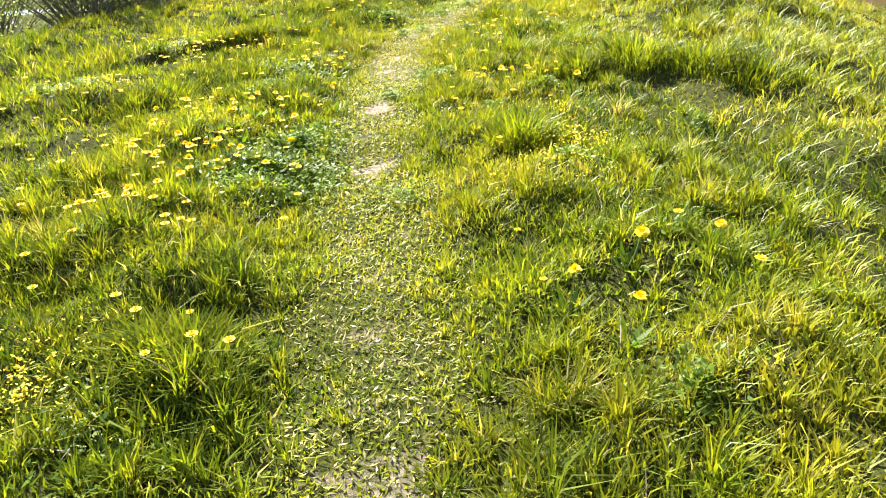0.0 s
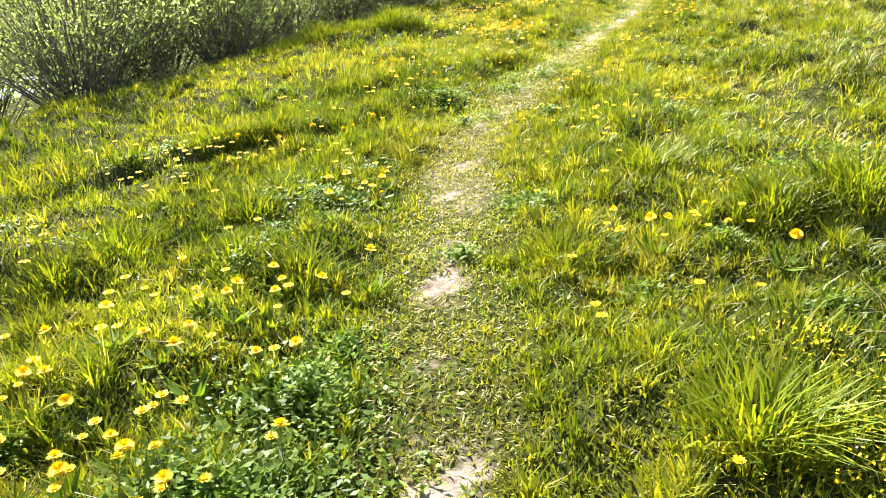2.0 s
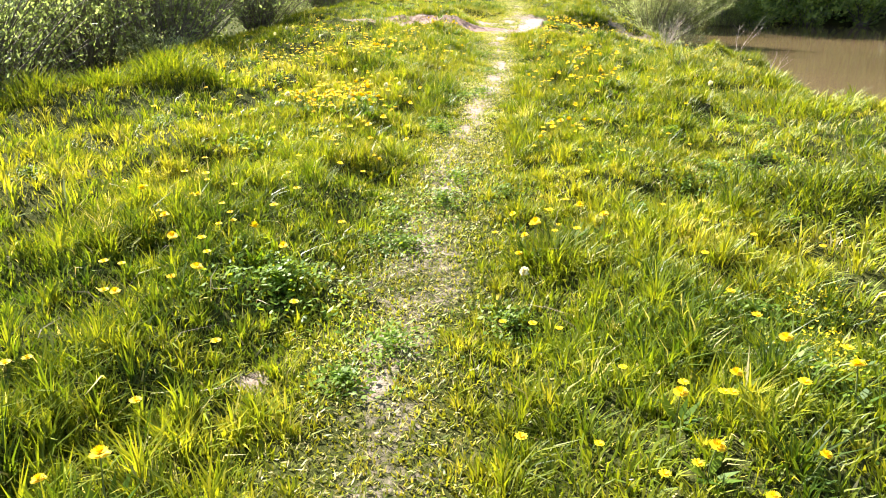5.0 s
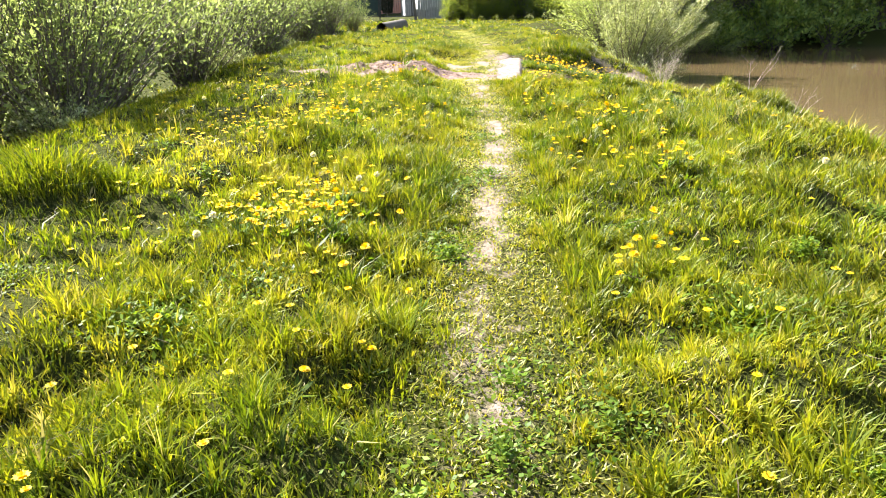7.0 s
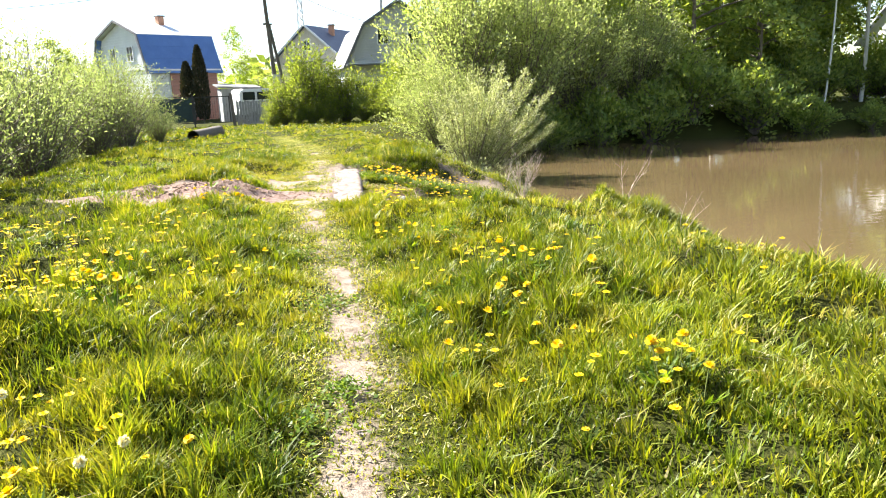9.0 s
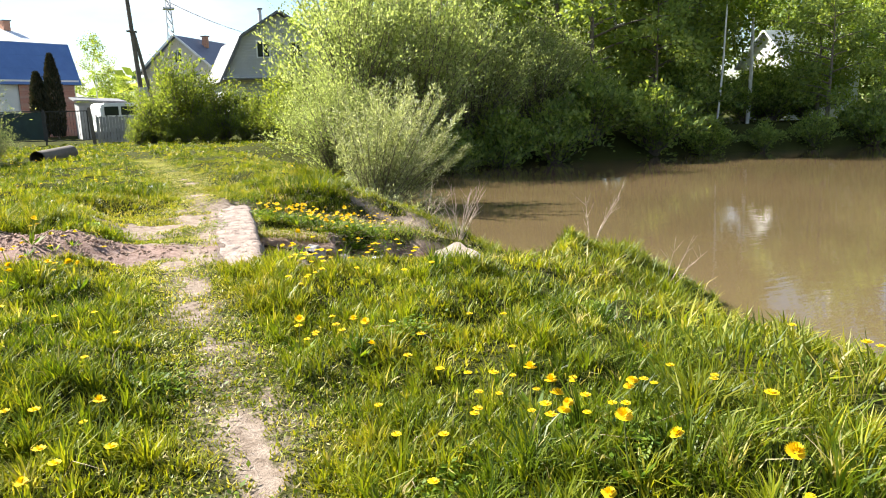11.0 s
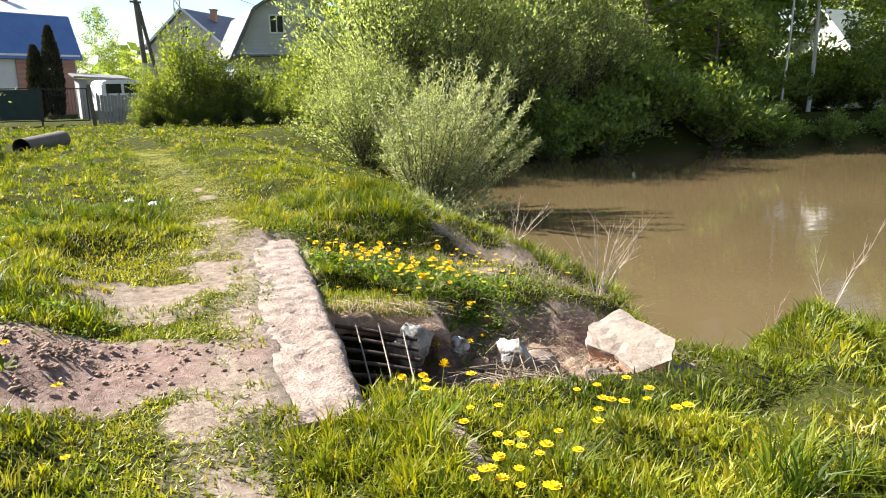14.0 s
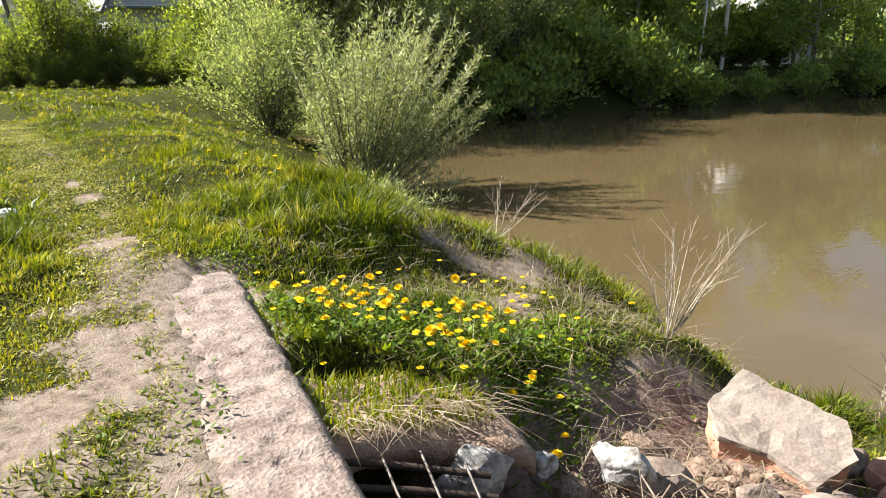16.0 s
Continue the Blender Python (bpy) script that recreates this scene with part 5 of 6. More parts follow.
def build_culvert():
    root = thing("culvert_beam", pose(0, 0, 0), "worn pinkish concrete culvert beam sunk in the path", "concrete beam")
    u = np.concatenate([[-0.23, -0.23], np.linspace(-0.23, 0.23, 27), [0.23, 0.23]])
    down = np.concatenate([[0.85, 0.3], np.zeros(27), [0.3, 0.85]])
    v = np.concatenate([[10.72], np.linspace(10.72, 14.36, 200), [14.36]])
    U, V = np.meshgrid(u, v)
    D = np.tile(down, (len(v), 1))
    D[0], D[-1] = 0.85, 0.85
    fray = (hash_noise(V * 0 + 3.3, V, 0.3, 51) - 0.5) * 0.07 + (hash_noise(V * 0 + 7.7, V, 0.09, 52) - 0.5) * 0.04
    X = beam_x(V) + U * (1 + fray * np.sign(U) * 2) + np.where(D > 0, (hash_noise(V, D, 0.12, 53) - 0.5) * 0.03, 0)
    pits = smooth(0.72, 0.86, hash_noise(X, V, 0.05, 54)) * 0.01 + smooth(0.76, 0.88, hash_noise(X, V, 0.12, 55)) * 0.016
    Z = 0.104 + 0.0105 * (V - 12.73) - D - 0.05 * np.abs(U / 0.23) ** 9 + (hash_noise(X, V, 0.5, 56) - 0.5) * 0.022 + (hash_noise(X, V, 0.045, 57) - 0.5) * 0.004 - pits
    n, k = U.shape
    idx = np.arange(n * k).reshape(n, k)
    q = np.stack([idx[:-1, :-1], idx[:-1, 1:], idx[1:, 1:], idx[1:, :-1]], axis=-1).reshape(-1, 4)
    ob = mesh_object("beam", np.stack([X, V, Z], axis=-1).reshape(-1, 3), [q], CONCRETE, smooth=True)
    ob.parent = root
    grate = thing("culvert_grate", pose(0, 0, 0), "rusty rebar grate across the dark culvert mouth", "grate")
    a0, a1 = np.array([1.50, 12.48, -0.06]), np.array([2.08, 12.16, -0.16])
    b0, b1 = np.array([1.42, 11.64, -0.34]), np.array([1.9, 11.55, -0.42])
    for k in range(7):
        s = (k + 0.3) / 7
        p, q = a0 + (b0 - a0) * s, a1 + (b1 - a1) * s
        v, f = tube_arrays([p, (p + q) / 2 + np.array([0, 0, 0.01]), q], [0.014] * 3, 7)
        ob = mesh_object("rod", v, [f], RUST, smooth=True)
        ob.parent = grate
    for k in range(4):
        s = 0.14 + 0.24 * k
        p, q = a0 + (a1 - a0) * s, b0 + (b1 - b0) * s
        p = p + (q - p) * (-0.03 + 0.05 * (k % 2)) + np.array([0, 0, 0.03])
        q = q + np.array([0.01 * k, 0, 0.02])
        v, f = tube_arrays([p, p * 0.5 + q * 0.5 + np.array([0, 0, 0.012]), q], [0.0055] * 3, 6)
        ob = mesh_object("bar", v, [f], BARMETAL, smooth=True)
        ob.parent = grate
        tagged(ob, "pale steel bar")
    back = thing("culvert_pipe", pose(0, 0, 0), "dark ribbed plastic culvert pipe under the path", "pipe")
    v, f = tube_arrays([(1.0 + 0.035 * k, 12.1 - 0.01 * k, -0.42) for k in range(14)], [0.30 + 0.014 * (k % 2) for k in range(14)], 20)
    ob = mesh_object("pipe_shell", v, [f], RUBBER, smooth=True)
    ob.parent = back
    board = thing("board", pose(1.93, 11.5, -0.40, 10, 24, -38), "short grey plank standing at the grate", "plank")
    part("plank", boxed((0.09, 0.02, 0.30), (0, 0, 0), (0, 0, 0), 0.004), TWIG, board)


build_culvert()


def turf_overhang():
    """The undercut lip of turf above the culvert mouth, with grass and dead stalks hanging over its edge."""
    def top(x, y):
        return 0.02 - 0.165 * (x - 1.5) + (hash_noise(x, y, 0.2, 61) - 0.5) * 0.07

    u, v = np.linspace(1.5, 2.34, 30), np.linspace(0, 1, 18)
    U, V = np.meshgrid(u, v)
    edge = 12.42 + 0.05 * (hash_noise(U, U * 0, 0.11, 62) - 0.5) - 0.3 * (U - 1.5) * smooth(1.9, 2.3, U)
    Y = edge + (13.0 - edge) * V
    Z = top(U, Y) - 0.05 * (1 - smooth(0, 0.2, V))
    under = Z - 0.09 - 0.05 * V - 0.04 * hash_noise(U, Y, 0.08, 63)
    n, k = U.shape
    idx = np.arange(n * k).reshape(n, k)
    q = np.stack([idx[:-1, :-1], idx[:-1, 1:], idx[1:, 1:], idx[1:, :-1]], axis=-1).reshape(-1, 4)
    rim = np.concatenate([idx[0], idx[1:, -1], idx[-1, -2::-1], idx[-2:0:-1, 0]])
    nxt = np.roll(rim, -1)
    sides = np.stack([rim, rim + n * k, nxt + n * k, nxt], axis=-1)
    verts = np.concatenate([np.stack([U, Y, Z], -1).reshape(-1, 3), np.stack([U, Y, under], -1).reshape(-1, 3)])
    ob = mesh_object("bank_overhang", verts, [q, q[:, ::-1] + n * k, sides], EARTH, smooth=True)
    tagged(ob, "undercut lip of brown earth above the culvert mouth", "earth bank", kind="structure")
    m = 1500
    x, y = rng.uniform(1.5, 2.32, m), 12.42 + 0.55 * rng.random(m) ** 1.2
    blades("meadow_grass", x, y, rng.uniform(0.04, 0.11, m), rng.uniform(0.006, 0.012, m), np.abs(rng.normal(0.4, 0.3, m)), np.clip(rng.normal(0.4, 0.15, m), 0, 0.8), GRASS, "green grass on the undercut lip", 0.5, None, top(x, y) - 0.02)
    m = 170
    x, y = rng.uniform(1.5, 2.3, m), rng.uniform(12.4, 12.55, m)
    blades("dry_straw", x, y, rng.uniform(0.08, 0.2, m), rng.uniform(0.004, 0.007, m), rng.uniform(0.9, 2.2, m), rng.random(m), STRAW, "dead stalks hanging over the culvert mouth", 0.9, rng.normal(-1.4, 0.7, m), top(x, y) - 0.01)


turf_overhang()


def build_boulder():
    """A broken piece of plastered brick wall lying at the water's edge."""
    root = thing("wall_fragment", pose(3.66, 12.02, -0.45), "broken slab of plastered brick wall lying by the water", "rubble")
    outline = [(0.20, 0.32), (0.24, 0.12), (0.30, -0.20), (0.12, -0.36), (-0.16, -0.34), (-0.17, -0.10), (-0.26, 0.10), (-0.12, 0.28)]

    def slab(z0, z1, grow):
        bm = bmesh.new()
        lo = [bm.verts.new((x * grow, y * grow, z0)) for x, y in outline]
        hi = [bm.verts.new((x * grow, y * grow, z1)) for x, y in outline]
        bm.faces.new(hi)
        bm.faces.new(lo[::-1])
        for i in range(len(outline)):
            j = (i + 1) % len(outline)
            bm.faces.new((lo[i], lo[j], hi[j], hi[i]))
        bmesh.ops.triangulate(bm, faces=bm.faces[:])
        bmesh.ops.subdivide_edges(bm, edges=bm.edges[:], cuts=5, use_grid_fill=True)
        bm.normal_update()
        for v in bm.verts:
            p = v.co * 9
            v.co += v.normal * (noise.noise(p) * 0.018 + noise.noise(p * 2.7) * 0.01)
        bmesh.ops.transform(bm, matrix=pose(0, 0, 0, 14, -12, 0), verts=bm.verts)
        return bm

    part("brick_core", slab(-0.11, 0.055, 0.96), BRICK, root, "pinkish brick edge")
    part("plaster_face", slab(0.05, 0.085, 1.0), PLASTER, root, "pale rough plaster face")


build_boulder()
for k_, (x_, y_, r_s, mt_, lb_) in enumerate([(3.93, 11.52, .13, BRICK, "loose red brick piece among the rubble"), (4.15, 11.62, .16, BRICK, "pinkish broken masonry lump"), (4.1, 11.85, .14, ROCK, "grey stone by the water edge"), (2.95, 12.12, .2, ROCK, "large grey-brown clod in the washed-out ditch"),
                                           (2.35, 11.68, .13, ROCK, "pale chalky stone in the ditch"), (2.62, 11.52, .11, ROCK, "pale chalky stone in the ditch"), (2.9, 11.46, .14, PLASTER, "pale broken stone in the ditch"), (3.2, 11.5, .15, ROCK, "broken concrete lump in the ditch"),
                                           (3.42, 11.55, .14, PLASTER, "pale concrete chunk in the ditch"), (3.25, 11.78, .1, ROCK, "brown stone in the ditch"), (3.0, 11.72, .09, ROCK, "brown stone in the ditch"), (3.6, 11.6, .1, ROCK, "grey stone below the wall fragment"),
                                           (4.6, 12.6, .1, ROCK, "grey stone at the water edge"), (3.15, 12.35, .12, EARTH, "clod of brown earth on the slope"), (3.3, 12.1, .12, EARTH, "clod of brown earth on the slope"), (2.6, 12.25, .1, EARTH, "clod of brown earth on the slope")]):
    z_ = float(height(x_, y_)) + r_s * 0.32
    stone("stone", x_, y_, z_, r_s, mt_, lb_, "stone", 50 + k_, group="rubble in the ditch")


def rubble(n):
    """Smaller broken stones strewn over the ditch floor below the wall fragment."""
    r = np.random.default_rng(91)
    for k in range(n):
        x, y, s = r.uniform(2.75, 4.2), r.normal(11.6, 0.17), r.uniform(0.04, 0.1)
        stone("stone", float(x), float(y), float(height(x, y)) + s * 0.3, float(s), (ROCK, EARTH, PLASTER)[k % 3], ("small grey stone in the ditch", "lump of brown earth in the ditch", "pale chip of plaster in the ditch")[k % 3], "stone", 300 + k, group="rubble in the ditch")


rubble(46)


def pale_chunks():
    """Whitish lumps of broken lime plaster along the near foot of the ditch."""
    r = np.random.default_rng(93)
    for k in range(22):
        x, y, s = r.uniform(2.15, 3.45), r.normal(11.25, 0.1), r.uniform(0.05, 0.13)
        stone("stone", float(x), float(y), float(height(x, y)) + s * 0.3, float(s), (PALECHUNK, ROCK, PALECHUNK)[k % 3], ("whitish lump of broken plaster in the ditch", "grey broken stone among whitish rubble", "whitish lump of broken plaster in the ditch")[k % 3], "stone", 400 + k, (1, 0.75, 0.6), "rubble in the ditch")


pale_chunks()


def pebbles():
    n = 1440
    x = np.concatenate([rng.normal(3.0, 0.45, 340), rng.normal(-0.4, 0.6, 1100)])
    y = np.concatenate([rng.normal(11.7, 0.22, 340), rng.normal(11.68, 0.2, 1100)])
    z = height(x, y)
    s = np.concatenate([rng.uniform(0.015, 0.06, 340), rng.uniform(0.006, 0.022, 1100)])
    vs, fs = [], []
    octa = np.array([(1, 0, 0), (-1, 0, 0), (0, 1, 0), (0, -1, 0), (0, 0, 1), (0, 0, -1)], float)
    tri = np.array([(0, 2, 4), (2, 1, 4), (1, 3, 4), (3, 0, 4), (2, 0, 5), (1, 2, 5), (3, 1, 5), (0, 3, 5)])
    for k in range(n):
        v = octa * rng.uniform(0.6, 1.3, (6, 3)) * s[k] * np.array([1, 0.9, 0.65])
        a = rng.uniform(0, 6.28)
        c, d = math.cos(a), math.sin(a)
        v = np.stack([v[:, 0] * c - v[:, 1] * d, v[:, 0] * d + v[:, 1] * c, v[:, 2]], axis=1)
        vs.append(v + np.array([x[k], y[k], z[k] + s[k] * 0.2]))
        fs.append(tri + 6 * k)
    ob = mesh_object("loose_gravel", np.concatenate(vs), [np.concatenate(fs)], EARTH)
    tagged(ob, "loose crumbs of stone and earth", "gravel", kind="stuff")


pebbles()


def sack(x, y, z, size, seed, turn):
    r = np.random.default_rng(seed + 20)
    planes = [Vector(v.tolist()).normalized() for v in r.normal(0, 1, (8, 3))]
    bm = bmesh.new()
    bmesh.ops.create_icosphere(bm, subdivisions=4, radius=1.0)
    for v in bm.verts:
        p = v.co * 1.6 + Vector((seed * 5.0, 0, 0))
        for q in planes:
            over = v.co.dot(q) - 0.52
            if over > 0:
                v.co -= q * over
        v.co *= 1 + 0.25 * noise.noise(p) - 0.22 * abs(noise.noise(p * 2.1)) + 0.05 * noise.noise(p * 6)
        v.co.x *= size[0]
        v.co.y *= size[1]
        v.co.z *= size[2]
    me = bpy.data.meshes.new("old_sack")
    bm.to_mesh(me)
    bm.free()
    me.materials.append(SACK)
    me.polygons.foreach_set("use_smooth", np.ones(len(me.polygons), dtype=bool))
    ob = new("old_sack", me)
    ob.matrix_world = pose(x, y, z, 12, -8, turn)
    tagged(ob, "dirty white sack stuck in the washed-out bank", "sack", "old sacks in the ditch")


sack(2.1, 12.26, -0.24, (0.2, 0.13, 0.17), 1, -20)
sack(2.78, 12.16, -0.4, (0.1, 0.17, 0.18), 2, 15)
sack(2.42, 12.26, -0.33, (0.08, 0.1, 0.11), 3, 40)
sack(1.58, 12.52, -0.1, (0.05, 0.07, 0.06), 4, 0)


def dead_weed(x, y, tall, n, spread, label, seed, lean=(0, 0)):
    root = thing("dry_weed", pose(x, y, float(height(x, y)) - 0.02), label, "dry plant", "dry weeds on the bank")
    r = np.random.default_rng(seed)
    for k in range(n):
        a, o = r.uniform(0, 6.28), spread * math.sqrt(r.random())
        t = np.linspace(0, 1, 6)
        ht = tall * r.uniform(0.6, 1.05)
        p = np.stack([(math.cos(a) * o + lean[0]) * t ** 1.2, (math.sin(a) * o + lean[1]) * t ** 1.2, ht * t], axis=1) + r.normal(0, 0.008, (6, 3))
        stalk = tubes_object("stalk", [(p, 0.0042 * (1.1 - t) + 0.0012, 4)], TWIG, root)
        for j in range(7):
            u = r.uniform(0.35, 0.95)
            b = np.array([np.interp(u, t, p[:, i]) for i in range(3)])
            d = np.array([math.cos(a) * 0.4 + r.normal(0, 0.5), math.sin(a) * 0.4 + r.normal(0, 0.5), 1.0])
            ln = r.uniform(0.06, 0.17)
            tubes_object("twig", [(np.stack([b, b + d * ln * 0.5, b + d * ln]), np.array([0.0022, 0.0018, 0.001]), 3)], TWIG, stalk)


dead_weed(4.22, 13.15, 0.85, 15, 0.42, "bare branching pale dry weed at the water edge", 1, (0.12, 0))
dead_weed(5.05, 16.2, 0.7, 7, 0.45, "bare dry weed leaning over the water", 2, (0.25, 0))
dead_weed(5.45, 12.35, 0.75, 4, 0.25, "few tall dry stalks on the bank", 3, (0.1, 0))
dead_weed(5.2, 11.6, 0.8, 3, 0.3, "few tall dry stalks on the bank", 4, (0.2, 0))
dead_weed(5.5, 10.6, 0.6, 3, 0.3, "few tall dry stalks on the bank", 5, (0.2, 0))


def brushwood():
    root = thing("brushwood", pose(0, 0, 0), "tangle of dry sticks and roots washed into the ditch", "sticks")
    for k in range(300):
        x, y = rng.normal(2.5, 0.28), rng.normal(11.62, 0.24)
        z = float(height(x, y)) + rng.uniform(0.0, 0.14)
        a, ln = rng.uniform(0, 6.28), rng.uniform(0.12, 0.5)
        d = np.array([math.cos(a), math.sin(a), rng.normal(0.1, 0.25)])
        p = np.array([x, y, z])
        line = np.stack([p - d * ln / 2, p + rng.normal(0, 0.02, 3), p + d * ln / 2])
        tubes_object("stick", [(line, np.array([0.004, 0.0045, 0.002]) * rng.uniform(0.6, 1.6), 4)], DEADSTALK, root)


brushwood()


def litter():
    for x, y, s, turn, lab in [(0.67, 16.3, 0.065, 20, "crumpled white plastic scrap lying on the grass"), (0.42, 16.5, 0.045, 130, "crumpled grey plastic scrap lying on the grass"), (-0.5, 14.4, 0.035, 40, "small pale scrap of plastic in the grass")]:
        bm = bmesh.new()
        bmesh.ops.create_icosphere(bm, subdivisions=3, radius=s)
        for v in bm.verts:
            v.co *= 1 + 0.5 * noise.noise(v.co * 30 + Vector((x, y, 0)))
            v.co.z *= 0.6
        me = bpy.data.meshes.new("plastic_scrap")
        bm.to_mesh(me)
        bm.free()
        me.materials.append(WHITEPAINT)
        ob = new("plastic_scrap", me)
        ob.matrix_world = pose(x, y, float(height(x, y)) + s * 0.45, 0, 0, turn)
        tagged(ob, lab, "litter", "plastic litter")


litter()


def lying_pipe():
    root = thing("concrete_pipe", pose(-1.35, 27.6, float(height(-1.35, 27.6)) + 0.15), "grey-brown pipe lying on the grass by the bushes", "pipe")
    d = np.array([0.36, 0.85, 0.03])
    v, f = tube_arrays([-d * 1.0, -d * 0.5, d * 0.5, d * 1.0], [0.21] * 4, 20)
    ob = mesh_object("pipe_shell", v, [f], POLEWOOD, smooth=True)
    ob.parent = root
    # black inner tube: the shade inside the pipe, put into its colour
    v, f = tube_arrays([-d * 0.99, d * 0.995], [0.17] * 2, 20)
    ob = mesh_object("shaded_bore", v, [f], RUBBER, smooth=True)
    ob.parent = root


lying_pipe()


# ---- village ----
def prism(bm, profile, y0, y1):
    """Closed prism of an x-z outline between two y planes."""
    a = [bm.verts.new((x, y0, z)) for x, z in profile]
    b = [bm.verts.new((x, y1, z)) for x, z in profile]
    bm.faces.new(a)
    bm.faces.new(b[::-1])
    for i in range(len(profile)):
        j = (i + 1) % len(profile)
        bm.faces.new((a[j], a[i], b[i], b[j]))
    bmesh.ops.recalc_face_normals(bm, faces=bm.faces[:])
    return bm


def roof_plane(p0, p1, y0, y1, thick=0.09, over=0.0):
    """A sloping roof slab over the x-z line p0-p1."""
    (x0, z0), (x1, z1) = p0, p1
    d = Vector((x1 - x0, 0, z1 - z0)).normalized()
    nrm = Vector((-d.z, 0, d.x))
    if nrm.z < 0:
        nrm = -nrm
    x0, z0 = x0 - d.x * over, z0 - d.z * over
    q = [(x0, z0), (x1, z1), (x1 + nrm.x * thick, z1 + nrm.z * thick), (x0 + nrm.x * thick, z0 + nrm.z * thick)]
    return prism(bmesh.new(), q, y0, y1)


def window(parent, x, y, z, w, h, turn=0.0, frame_w=0.09, bars=1):
    win = new("window")
    win.parent = parent
    win.matrix_basis = pose(x, y, z, 0, 0, turn)
    bm = bmesh.new()
    box(bm, (w, 0.06, frame_w), (0, -0.03, h / 2))
    box(bm, (w, 0.06, frame_w), (0, -0.03, -h / 2))
    box(bm, (frame_w, 0.06, h), (-w / 2, -0.031, 0))
    box(bm, (frame_w, 0.06, h), (w / 2, -0.031, 0))
    for k in range(bars):
        box(bm, (frame_w * 0.7, 0.05, h - frame_w), (-w / 2 + w * (k + 1) / (bars + 1), -0.025, 0))
    part("window_frame", bm, WHITEPAINT, win)
    part("pane", boxed((w - frame_w * 0.5, 0.02, h - frame_w * 0.5), (0, 0.0, 0)), GLASS, win)
    return win


def chimney(parent, x, y, z, mat=BRICK, w=0.42, tall=0.9):
    c = part("chimney", boxed((w, w, tall), (x, y, z), (0, 0, 0), 0.01), mat, parent)
    part("chimney_cap", boxed((w + 0.14, w + 0.14, 0.08), (x, y, z + tall / 2 + 0.04)), GREYROOF, c)


def gambrel_house(m, label, half, eave, break_x, break_z, ridge, length, wall_mat, lower_mat, upper_mat, base_z=-0.4, gable_mat=None):
    """House with a double-pitched roof; the gable is at y = 0, facing -y."""
    root = thing("house", m, label, "house")
    walls = [(-half * 0.94, base_z), (half * 0.94, base_z), (half * 0.94, eave), (-half * 0.94, eave)]
    part("wall", prism(bmesh.new(), walls, 0.12, length), wall_mat, root)
    gable = [(-half * 0.97, eave), (half * 0.97, eave), (break_x * 0.97, break_z), (0, ridge - 0.06), (-break_x * 0.97, break_z)]
    part("gable_wall", prism(bmesh.new(), gable, 0.05, length - 0.05), gable_mat or wall_mat, root)
    for s in (-1, 1):
        part("lower_roof", roof_plane((s * half, eave), (s * break_x, break_z), -0.3, length + 0.3, 0.09, 0.35), lower_mat, root)
        part("upper_roof", roof_plane((s * break_x, break_z), (0, ridge), -0.32, length + 0.32, 0.09, 0.03), upper_mat, root)
        bm = roof_plane((s * half, eave), (s * break_x, break_z), -0.42, -0.305, 0.16, 0.4)
        part("barge_board", bm, GREYROOF, root)
        bm = roof_plane((s * break_x, break_z), (0, ridge), -0.42, -0.325, 0.16, 0.03)
        part("barge_board", bm, GREYROOF, root)
    return root


